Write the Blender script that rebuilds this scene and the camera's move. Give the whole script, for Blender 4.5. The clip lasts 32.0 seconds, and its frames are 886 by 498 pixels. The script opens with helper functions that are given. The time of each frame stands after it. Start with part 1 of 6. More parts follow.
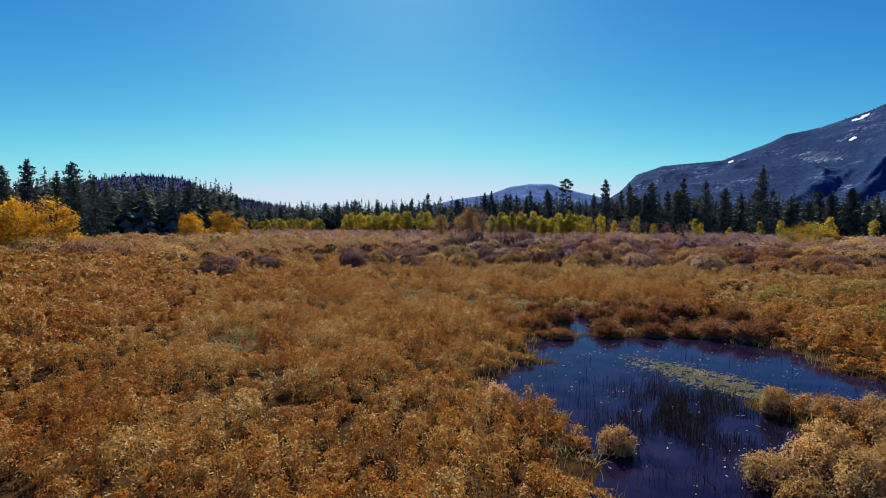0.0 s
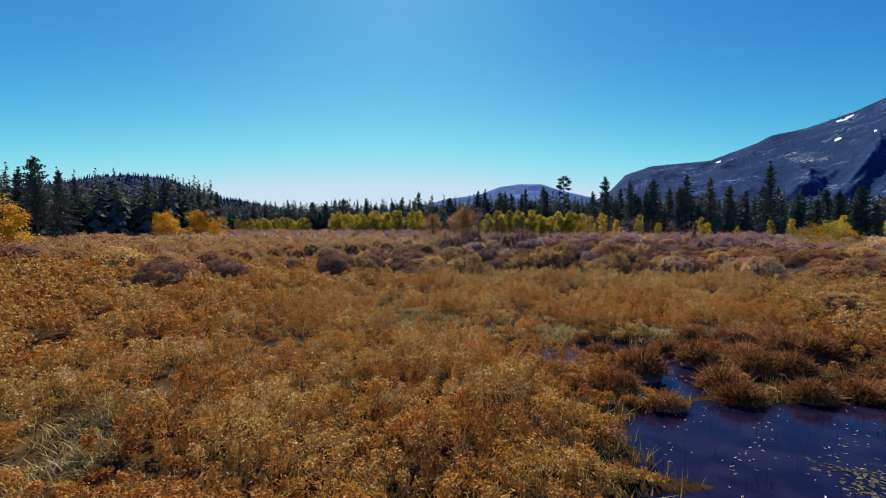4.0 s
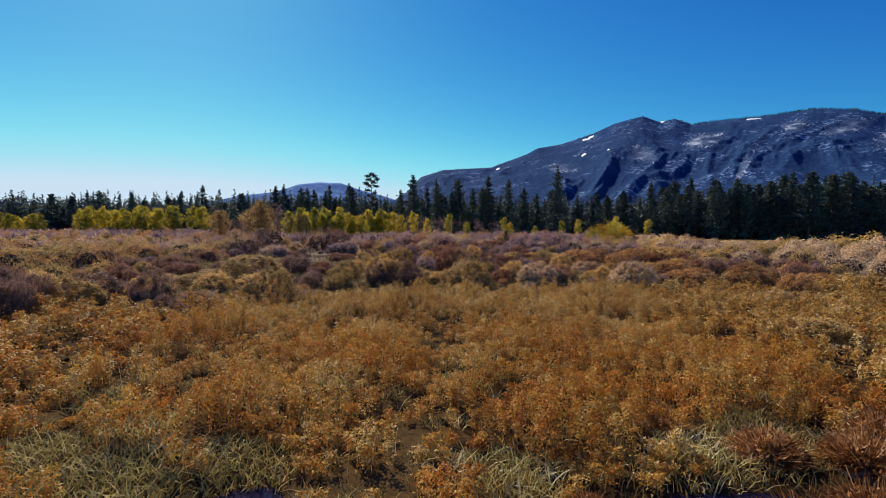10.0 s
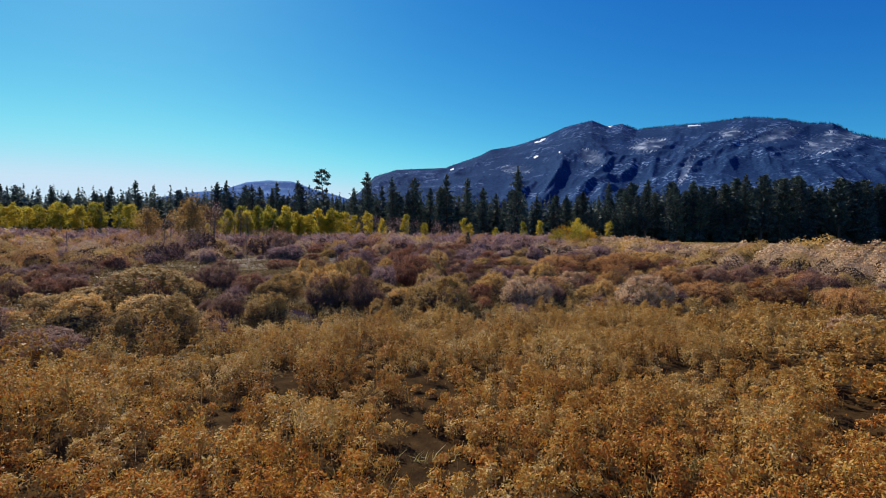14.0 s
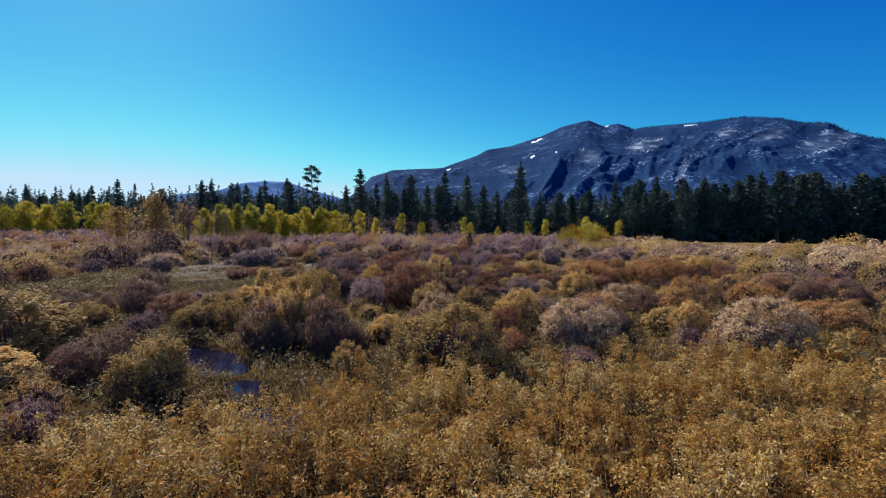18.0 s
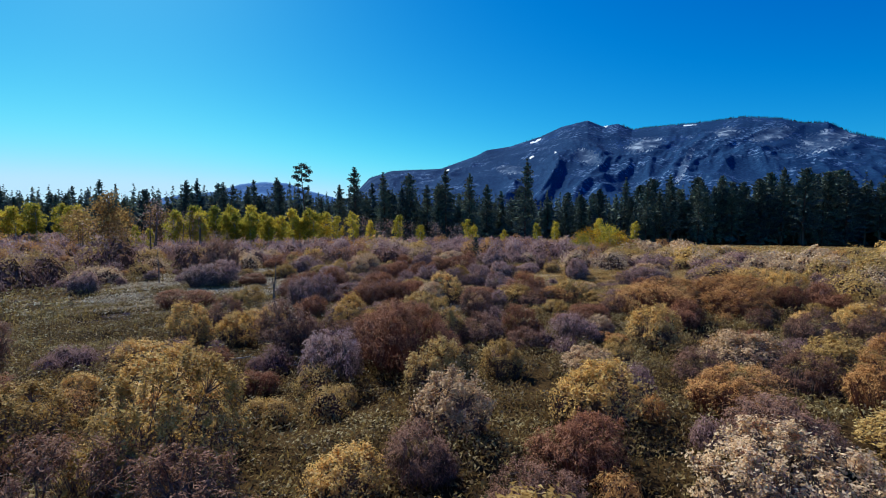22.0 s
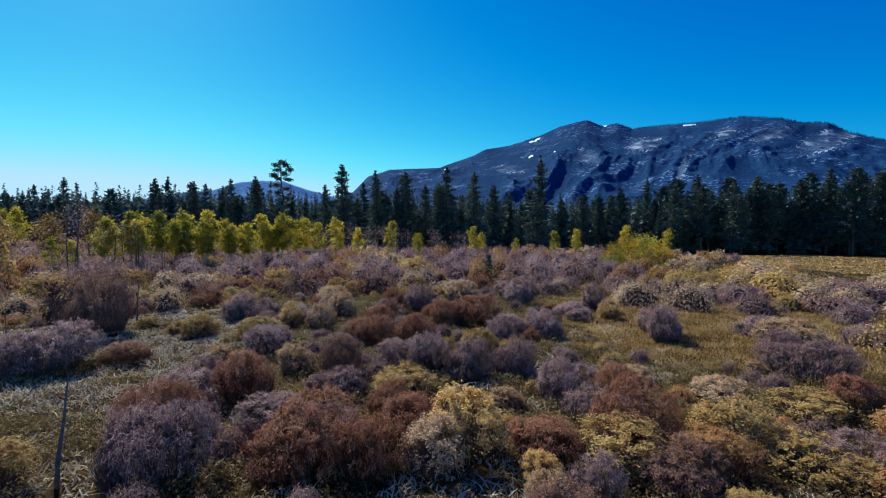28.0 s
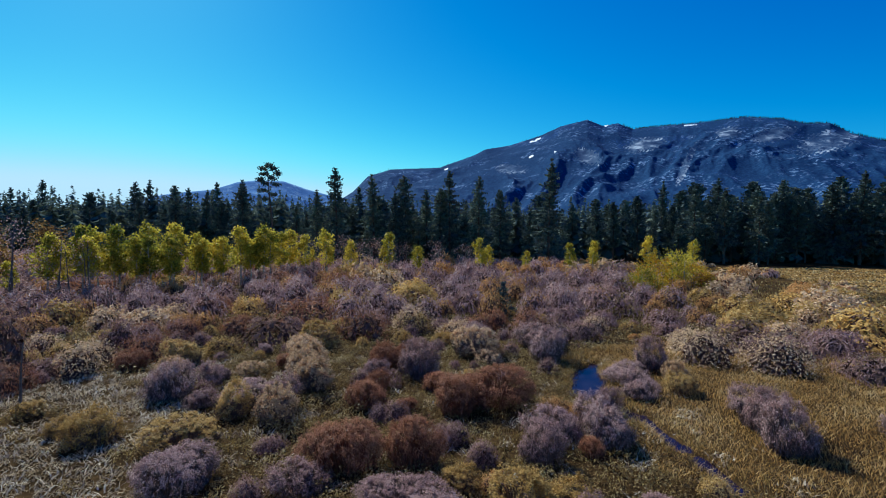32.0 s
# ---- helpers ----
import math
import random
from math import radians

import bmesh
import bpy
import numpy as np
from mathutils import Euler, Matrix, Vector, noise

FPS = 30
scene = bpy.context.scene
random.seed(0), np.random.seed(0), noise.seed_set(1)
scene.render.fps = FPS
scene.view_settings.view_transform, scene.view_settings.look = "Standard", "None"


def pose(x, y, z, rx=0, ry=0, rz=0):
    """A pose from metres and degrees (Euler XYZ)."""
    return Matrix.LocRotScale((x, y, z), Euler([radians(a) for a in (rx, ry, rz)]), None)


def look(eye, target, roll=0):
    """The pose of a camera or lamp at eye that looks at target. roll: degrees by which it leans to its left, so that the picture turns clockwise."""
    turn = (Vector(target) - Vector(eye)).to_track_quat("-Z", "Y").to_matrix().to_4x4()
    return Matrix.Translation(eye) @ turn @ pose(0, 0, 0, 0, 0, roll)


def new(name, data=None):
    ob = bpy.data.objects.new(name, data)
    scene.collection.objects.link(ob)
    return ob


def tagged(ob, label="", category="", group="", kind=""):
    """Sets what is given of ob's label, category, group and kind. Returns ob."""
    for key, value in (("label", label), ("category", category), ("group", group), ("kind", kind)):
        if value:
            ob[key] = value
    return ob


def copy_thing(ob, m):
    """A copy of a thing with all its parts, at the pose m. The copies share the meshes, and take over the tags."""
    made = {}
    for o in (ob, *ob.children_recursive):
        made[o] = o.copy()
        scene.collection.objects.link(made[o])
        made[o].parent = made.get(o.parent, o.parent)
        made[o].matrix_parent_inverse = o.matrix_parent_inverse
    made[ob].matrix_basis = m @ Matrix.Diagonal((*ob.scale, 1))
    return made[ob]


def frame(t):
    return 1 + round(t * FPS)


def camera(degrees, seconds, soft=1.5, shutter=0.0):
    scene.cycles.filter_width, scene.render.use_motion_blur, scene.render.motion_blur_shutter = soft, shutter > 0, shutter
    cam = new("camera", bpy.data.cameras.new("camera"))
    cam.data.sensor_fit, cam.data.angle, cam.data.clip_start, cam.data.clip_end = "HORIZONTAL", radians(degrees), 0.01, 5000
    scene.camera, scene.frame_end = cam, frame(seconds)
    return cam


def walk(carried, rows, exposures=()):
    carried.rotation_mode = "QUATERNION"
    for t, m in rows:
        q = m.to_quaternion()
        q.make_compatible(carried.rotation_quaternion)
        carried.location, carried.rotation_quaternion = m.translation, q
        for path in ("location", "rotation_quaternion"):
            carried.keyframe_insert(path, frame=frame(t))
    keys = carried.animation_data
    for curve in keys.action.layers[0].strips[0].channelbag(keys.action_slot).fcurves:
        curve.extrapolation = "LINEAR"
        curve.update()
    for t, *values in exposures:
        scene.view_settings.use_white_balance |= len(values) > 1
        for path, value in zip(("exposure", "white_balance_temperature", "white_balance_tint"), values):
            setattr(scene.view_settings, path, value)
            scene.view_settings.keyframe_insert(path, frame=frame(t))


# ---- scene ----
# ---------- camera and its flight ----------
cam = camera(83.2, 32.0, soft=1.0)
PATH = [
    (0, (-0.007, 0.010, 5.173), (-30.971, 57.079, 2.097), 0.11),
    (0.5, (-0.655, 0.989, 5.182), (-31.595, 58.072, 2.153), 0.11),
    (1, (-1.297, 2.019, 5.181), (-32.293, 59.072, 2.145), 0.12),
    (1.5, (-1.959, 3.008, 5.175), (-32.938, 60.070, 2.139), 0.11),
    (2, (-2.605, 3.994, 5.142), (-33.599, 61.047, 2.084), 0.07),
    (2.5, (-3.262, 4.961, 5.108), (-34.250, 62.019, 2.070), 0.02),
    (4.5, (-5.966, 9.004, 4.924), (-34.802, 67.175, 1.828), 0.08),
    (5, (-6.638, 10.078, 4.913), (-34.151, 68.884, 1.789), 0.10),
    (5.5, (-7.236, 11.071, 4.924), (-33.224, 70.568, 1.799), 0.07),
    (6, (-7.801, 12.042, 4.923), (-31.996, 72.292, 1.814), 0.06),
    (6.5, (-8.363, 13.108, 4.905), (-30.585, 74.114, 1.847), 0.05),
    (7, (-8.886, 14.114, 4.960), (-28.725, 75.937, 1.903), 0.06),
    (7.5, (-9.341, 15.046, 5.005), (-26.546, 77.653, 1.949), 0.08),
    (8, (-9.792, 16.073, 5.044), (-24.296, 79.359, 1.929), 0.11),
    (8.5, (-10.232, 17.212, 5.071), (-21.983, 81.064, 1.944), 0.10),
    (9, (-10.722, 18.438, 5.043), (-19.756, 82.729, 1.901), 0.11),
    (9.5, (-11.120, 19.735, 4.965), (-18.138, 84.280, 1.856), 0.16),
    (10, (-11.488, 20.965, 4.962), (-16.831, 85.671, 1.846), 0.21),
    (10.5, (-11.723, 22.109, 5.022), (-15.678, 86.914, 1.897), 0.24),
    (11, (-11.996, 23.258, 5.034), (-14.473, 88.135, 1.892), 0.26),
    (11.5, (-12.169, 24.279, 5.083), (-13.451, 89.189, 1.905), 0.32),
    (12, (-12.359, 25.364, 5.091), (-12.691, 90.288, 1.931), 0.36),
    (12.5, (-12.502, 26.394, 5.127), (-12.453, 91.319, 1.977), 0.44),
    (13, (-12.653, 27.444, 5.147), (-12.315, 92.370, 2.083), 0.49),
    (13.5, (-12.749, 28.451, 5.151), (-12.247, 93.374, 2.053), 0.54),
    (14, (-12.844, 29.453, 5.179), (-12.213, 94.377, 2.109), 0.53),
    (14.5, (-12.913, 30.489, 5.196), (-12.178, 95.412, 2.127), 0.50),
    (16.5, (-12.971, 36.213, 5.114), (-12.056, 101.136, 2.089), 0.30),
    (17, (-13.061, 37.541, 5.052), (-12.064, 102.463, 2.050), 0.33),
    (17.5, (-13.151, 38.683, 5.008), (-12.159, 103.606, 2.002), 0.37),
    (18, (-13.216, 39.931, 5.005), (-12.171, 104.853, 1.989), 0.35),
    (18.5, (-13.300, 41.222, 5.036), (-12.241, 106.144, 2.031), 0.31),
    (19, (-13.387, 42.497, 5.049), (-12.295, 107.420, 2.072), 0.27),
    (19.5, (-13.438, 43.888, 5.075), (-12.370, 108.811, 2.118), 0.26),
    (20, (-13.503, 45.291, 5.143), (-12.409, 110.214, 2.191), 0.24),
    (20.5, (-13.498, 46.799, 5.200), (-12.375, 111.722, 2.252), 0.21),
    (21, (-13.494, 48.374, 5.273), (-12.376, 113.299, 2.337), 0.18),
    (21.5, (-13.517, 49.901, 5.378), (-12.409, 114.824, 2.435), 0.20),
    (22, (-13.547, 51.461, 5.509), (-12.388, 116.384, 2.587), 0.20),
    (22.5, (-13.562, 52.992, 5.647), (-12.432, 117.915, 2.718), 0.18),
    (23, (-13.575, 54.581, 5.758), (-12.421, 119.504, 2.815), 0.18),
    (23.5, (-13.577, 56.207, 5.896), (-12.471, 121.129, 2.911), 0.19),
    (24, (-13.654, 57.821, 6.020), (-12.461, 122.741, 3.017), 0.20),
    (24.5, (-13.698, 59.422, 6.192), (-12.480, 124.341, 3.212), 0.24),
    (25, (-13.744, 61.079, 6.326), (-12.488, 126.000, 3.366), 0.25),
    (25.5, (-13.770, 62.733, 6.456), (-12.476, 127.651, 3.467), 0.26),
    (27.5, (-13.833, 68.812, 7.196), (-12.442, 133.725, 4.131), 0.30),
    (28, (-13.864, 70.554, 7.409), (-12.474, 135.468, 4.376), 0.39),
    (28.5, (-13.911, 72.189, 7.618), (-12.510, 137.103, 4.586), 0.49),
    (29, (-13.950, 73.776, 7.851), (-12.528, 138.689, 4.817), 0.53),
    (29.5, (-13.940, 75.218, 8.090), (-12.550, 140.133, 5.065), 0.53),
    (30, (-13.949, 76.545, 8.340), (-12.555, 141.461, 5.327), 0.53),
    (30.5, (-14.123, 77.743, 8.620), (-12.645, 142.656, 5.589), 0.57),
    (31, (-14.148, 79.100, 8.949), (-12.728, 144.013, 5.902), 0.58),
    (31.5, (-14.186, 80.327, 9.303), (-12.756, 145.239, 6.249), 0.53),
    (32, (-14.199, 81.492, 9.624), (-12.801, 146.403, 6.555), 0.47),
]
walk(cam, [(t, look(eye, target, roll)) for t, eye, target, roll in PATH], exposures=[(0.0, 0.1, 6900, 15), (14.0, 0.13, 6700, 12), (20.0, 0.15, 6050, 3), (25.0, 0.14, 5700, -3), (32.0, 0.14, 5700, -3)])

# ---------- sky and sun ----------
SUN_BEARING, SUN_HEIGHT = 33.0, 41.0      # degrees left of +y, degrees up
world = bpy.data.worlds.new("sky")
scene.world = world
world.use_nodes = True
wn, wl = world.node_tree.nodes, world.node_tree.links
sky = wn.new("ShaderNodeTexSky")
sky.sky_type = "NISHITA"
sky.sun_disc = False
sky.sun_elevation = radians(SUN_HEIGHT)
sky.sun_rotation = radians(-SUN_BEARING)
sky.altitude = 1900
sky.air_density, sky.dust_density, sky.ozone_density = 1.0, 1.3, 3.0
# deepen the blue of the clear mountain air, channel by channel
split, merge = wn.new("ShaderNodeSeparateColor"), wn.new("ShaderNodeCombineColor")
wl.new(sky.outputs[0], split.inputs[0])
for k, (power, gain, most) in enumerate(((2.5, 1.42, 0.54), (1.5, 1.30, 0.725), (0.7, 0.93, 0.9))):
    one, two, three, four, five = (wn.new("ShaderNodeMath") for _ in range(5))
    one.operation, two.operation, three.operation, four.operation, five.operation = "MULTIPLY", "POWER", "MULTIPLY", "SMOOTH_MIN", "MULTIPLY"
    one.inputs[1].default_value, two.inputs[1].default_value, three.inputs[1].default_value = 0.1, power, gain
    four.inputs[1].default_value, four.inputs[2].default_value, five.inputs[1].default_value = most, 0.25, 10
    wl.new(split.outputs[k], one.inputs[0])
    for q, w in ((one, two), (two, three), (three, four), (four, five)):
        wl.new(q.outputs[0], w.inputs[0])
    wl.new(five.outputs[0], merge.inputs[k])
wl.new(merge.outputs[0], wn["Background"].inputs[0])
wn["Background"].inputs[1].default_value = 0.097

sun_ob = new("sun", bpy.data.lights.new("sun", "SUN"))
sun_ob.data.energy, sun_ob.data.angle, sun_ob.data.color = 5.0, radians(0.5), (1.0, 0.95, 0.86)
sb, sh = radians(SUN_BEARING), radians(SUN_HEIGHT)
sun_ob.matrix_world = look((-math.sin(sb) * math.cos(sh) * 100, math.cos(sb) * math.cos(sh) * 100, math.sin(sh) * 100), (0, 0, 0))

# ---------- materials ----------
def mat(name):
    m = bpy.data.materials.new(name)
    m.use_nodes = True
    nt = m.node_tree
    return m, nt.nodes, nt.links, nt.nodes["Principled BSDF"]


def ramp(nodes, stops):
    r = nodes.new("ShaderNodeValToRGB")
    r.color_ramp.elements[0].position, r.color_ramp.elements[0].color = stops[0][0], (*stops[0][1], 1)
    r.color_ramp.elements[1].position, r.color_ramp.elements[1].color = stops[-1][0], (*stops[-1][1], 1)
    for p, c in stops[1:-1]:
        r.color_ramp.elements.new(p).color = (*c, 1)
    return r


def noise_node(nodes, links, scale, detail=3.0, where=None):
    n = nodes.new("ShaderNodeTexNoise")
    n.inputs["Scale"].default_value, n.inputs["Detail"].default_value = scale, detail
    if where is not None:
        links.new(where, n.inputs["Vector"])
    return n


def math_node(nodes, links, op, a, b):
    n = nodes.new("ShaderNodeMath")
    n.operation = op
    for k, v in enumerate((a, b)):
        if isinstance(v, (int, float)):
            n.inputs[k].default_value = v
        else:
            links.new(v, n.inputs[k])
    return n.outputs[0]


def leaf_mat(name, stops, patch=0.25, weight=0.5, clear=0.45, rough=0.55, objects=False, fine=0.0, gloss=0.12, calm=0.0, lift=1.0):
    """Leaves: each leaf takes a tone from the ramp, shifted in patches of the ground; light shines through them."""
    m, n, l, p = mat(name)
    geo = n.new("ShaderNodeNewGeometry")
    big = noise_node(n, l, patch, 5.0, geo.outputs["Position"])
    spread = math_node(n, l, "MULTIPLY", geo.outputs["Random Per Island"], 1 - weight)
    grow = math_node(n, l, "MULTIPLY_ADD", big.outputs[0], 3.0 * weight)
    grow.node.inputs[2].default_value = -1.0 * weight
    tone = math_node(n, l, "ADD", spread, grow)
    if fine:
        tufts = noise_node(n, l, 2.4, 2.0, geo.outputs["Position"])
        step = math_node(n, l, "MULTIPLY_ADD", tufts.outputs[0], 2 * fine)
        step.node.inputs[2].default_value = -fine
        tone = math_node(n, l, "ADD", tone, step)
    if objects:
        info = n.new("ShaderNodeObjectInfo")
        shift = math_node(n, l, "MULTIPLY_ADD", info.outputs["Random"], 0.4)
        shift.node.inputs[2].default_value = -0.2
        tone = math_node(n, l, "ADD", tone, shift)
    middle = stops[len(stops) // 2][1]
    r = ramp(n, [(q, tuple(lift * (c + (m0 - c) * calm) for c, m0 in zip(tone3, middle))) for q, tone3 in stops])
    l.new(tone, r.inputs[0])
    l.new(r.outputs[0], p.inputs["Base Color"])
    p.inputs["Roughness"].default_value = rough
    p.inputs["Specular IOR Level"].default_value = gloss
    t = n.new("ShaderNodeBsdfTranslucent")
    l.new(r.outputs[0], t.inputs[0])
    mix = n.new("ShaderNodeMixShader")
    mix.inputs[0].default_value = clear
    l.new(p.outputs[0], mix.inputs[1])
    l.new(t.outputs[0], mix.inputs[2])
    l.new(mix.outputs[0], n["Material Output"].inputs[0])
    return m


def bark_mat(name, dark, light, scale=6.0, rough=0.85):
    m, n, l, p = mat(name)
    geo = n.new("ShaderNodeNewGeometry")
    a = noise_node(n, l, scale, 5.0, geo.outputs["Position"])
    mixed = math_node(n, l, "ADD", a.outputs[0], math_node(n, l, "MULTIPLY", geo.outputs["Random Per Island"], 0.35))
    r = ramp(n, [(0.35, dark), (0.95, light)])
    l.new(mixed, r.inputs[0])
    l.new(r.outputs[0], p.inputs["Base Color"])
    p.inputs["Roughness"].default_value = rough
    b = n.new("ShaderNodeBump")
    b.inputs["Strength"].default_value, b.inputs["Distance"].default_value = 0.5, 0.03
    l.new(a.outputs[0], b.inputs["Height"])
    l.new(b.outputs[0], p.inputs["Normal"])
    return m


M_MEADOW = leaf_mat("meadow_leaves", [(0.05, (0.18, 0.055, 0.012)), (0.25, (0.55, 0.18, 0.029)), (0.45, (0.61, 0.272, 0.046)),
                                      (0.6, (0.44, 0.27, 0.045)), (0.75, (0.56, 0.345, 0.075)), (0.95, (0.86, 0.64, 0.28))], 0.42, 0.42, 0.31, fine=0.55)
M_DUN = leaf_mat("dun_marsh_leaves", [(0.05, (0.19, 0.082, 0.024)), (0.3, (0.52, 0.25, 0.054)), (0.6, (0.50, 0.32, 0.082)), (0.95, (0.80, 0.59, 0.28))], 0.42, 0.42, 0.31, fine=0.55)
M_SEDGE = leaf_mat("sedge_blades", [(0.1, (0.13, 0.09, 0.024)), (0.45, (0.34, 0.22, 0.062)), (0.7, (0.46, 0.32, 0.115)), (0.95, (0.64, 0.50, 0.27))], 0.3, 0.45, 0.35)
M_PALE_SEDGE = leaf_mat("pale_flopped_sedge", [(0.1, (0.17, 0.14, 0.035)), (0.45, (0.44, 0.35, 0.10)), (0.75, (0.64, 0.53, 0.22)), (0.95, (0.92, 0.83, 0.54))], 0.7, 0.35, 0.25)
M_REED = leaf_mat("brown_reeds", [(0.1, (0.10, 0.032, 0.010)), (0.5, (0.31, 0.125, 0.036)), (0.9, (0.60, 0.34, 0.15))], 0.6, 0.4, 0.3)
M_UNDER = leaf_mat("low_dull_leaves", [(0.1, (0.07, 0.040, 0.018)), (0.35, (0.20, 0.12, 0.045)), (0.65, (0.31, 0.215, 0.075)), (0.95, (0.56, 0.44, 0.22))], 0.35, 0.45, 0.3)
M_LITTER = leaf_mat("matted_straw", [(0.1, (0.20, 0.13, 0.07)), (0.45, (0.54, 0.40, 0.24)), (0.75, (0.76, 0.62, 0.42)), (0.95, (0.95, 0.88, 0.72))], 0.6, 0.3, 0.2)
M_STRAW = leaf_mat("straw_grass", [(0.1, (0.34, 0.175, 0.045)), (0.5, (0.62, 0.365, 0.11)), (0.9, (0.84, 0.60, 0.28))], 0.3, 0.45, 0.3)
M_GOLD = leaf_mat("gold_willow_leaves", [(0.1, (0.34, 0.19, 0.05)), (0.5, (0.63, 0.395, 0.125)), (0.9, (0.88, 0.66, 0.31))], 0.5, 0.25, 0.36, objects=True, gloss=0.03, calm=0.4, lift=1.22)
M_TAN = leaf_mat("pale_willow_leaves", [(0.1, (0.27, 0.155, 0.075)), (0.5, (0.53, 0.345, 0.185)), (0.9, (0.82, 0.62, 0.42))], 0.5, 0.25, 0.34, objects=True, gloss=0.03, calm=0.4, lift=1.2)
M_OLIVE = leaf_mat("olive_willow_leaves", [(0.1, (0.21, 0.12, 0.032)), (0.5, (0.46, 0.285, 0.088)), (0.9, (0.70, 0.50, 0.22))], 0.5, 0.25, 0.34, objects=True, gloss=0.03, calm=0.4, lift=1.15)
M_PINK = leaf_mat("mauve_twig_tips", [(0.1, (0.15, 0.078, 0.062)), (0.5, (0.36, 0.212, 0.19)), (0.9, (0.72, 0.53, 0.47))], 0.5, 0.25, 0.3, objects=True, gloss=0.03, calm=0.4, lift=1.15)
M_RUST = leaf_mat("rust_twig_tips", [(0.1, (0.14, 0.055, 0.032)), (0.5, (0.32, 0.135, 0.072)), (0.9, (0.54, 0.28, 0.16))], 0.5, 0.25, 0.3, objects=True, gloss=0.03, calm=0.4, lift=1.15)
M_RUSSET = leaf_mat("russet_twig_tips", [(0.1, (0.19, 0.085, 0.03)), (0.5, (0.43, 0.215, 0.075)), (0.9, (0.66, 0.40, 0.16))], 0.5, 0.25, 0.3, objects=True, gloss=0.03, calm=0.4, lift=1.32)
M_ASPEN = leaf_mat("aspen_leaves", [(0.1, (0.16, 0.165, 0.025)), (0.5, (0.47, 0.38, 0.045)), (0.9, (0.80, 0.60, 0.08))], 0.12, 0.4, 0.5, objects=True)
M_AMBER = leaf_mat("amber_aspen_leaves", [(0.1, (0.34, 0.17, 0.012)), (0.5, (0.68, 0.36, 0.02)), (0.9, (0.85, 0.55, 0.05))], 0.12, 0.4, 0.5, objects=True)
M_DULL = leaf_mat("fading_tree_leaves", [(0.1, (0.15, 0.085, 0.035)), (0.5, (0.36, 0.21, 0.07)), (0.9, (0.60, 0.38, 0.13))], 0.3, 0.4, 0.4, objects=True)
M_DARK_REED = leaf_mat("dark_water_reeds", [(0.1, (0.012, 0.010, 0.006)), (0.9, (0.06, 0.045, 0.02))], 0.4, 0.3, 0.2)
# dark green needles, their tones lifted and blued to paint in haze
M_NEEDLE = leaf_mat("conifer_needles", [(0.1, (0.065, 0.085, 0.088)), (0.5, (0.13, 0.155, 0.13)), (0.9, (0.20, 0.225, 0.16))], 0.1, 0.3, 0.14, 0.9, objects=True, gloss=0.0)
M_DUSK = leaf_mat("dusky_twig_tips", [(0.1, (0.11, 0.05, 0.034)), (0.5, (0.27, 0.135, 0.088)), (0.9, (0.47, 0.29, 0.21))], 0.5, 0.25, 0.3, objects=True, gloss=0.03, calm=0.4, lift=1.15)
M_LIME = leaf_mat("yellow_green_leaves", [(0.1, (0.20, 0.15, 0.02)), (0.5, (0.46, 0.36, 0.05)), (0.9, (0.72, 0.58, 0.15))], 0.5, 0.25, 0.4, objects=True)
M_ALGAE = leaf_mat("floating_algae", [(0.1, (0.05, 0.05, 0.02)), (0.6, (0.14, 0.13, 0.055)), (0.9, (0.26, 0.25, 0.14))], 0.8, 0.4, 0.1)
M_FLOAT = leaf_mat("floating_pale_leaves", [(0.1, (0.25, 0.22, 0.15)), (0.8, (0.6, 0.57, 0.5)), (0.95, (0.9, 0.9, 0.88))], 0.8, 0.3, 0.1, 0.3)
M_TWIG = bark_mat("willow_twigs", (0.05, 0.03, 0.024), (0.22, 0.14, 0.11))
M_TWIG_RED = bark_mat("red_willow_twigs", (0.07, 0.025, 0.014), (0.30, 0.12, 0.06))
M_GREY_TWIG = bark_mat("grey_twigs", (0.055, 0.036, 0.032), (0.24, 0.165, 0.15))
M_BARK = bark_mat("conifer_bark", (0.035, 0.02, 0.013), (0.16, 0.10, 0.07), 3.0)
M_PALE_BARK = bark_mat("aspen_bark", (0.16, 0.15, 0.12), (0.52, 0.49, 0.42), 4.0)
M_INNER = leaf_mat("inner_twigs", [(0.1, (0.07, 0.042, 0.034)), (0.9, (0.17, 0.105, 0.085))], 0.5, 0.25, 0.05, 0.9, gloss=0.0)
M_DEAD = bark_mat("dead_wood", (0.05, 0.042, 0.04), (0.2, 0.17, 0.155), 5.0)


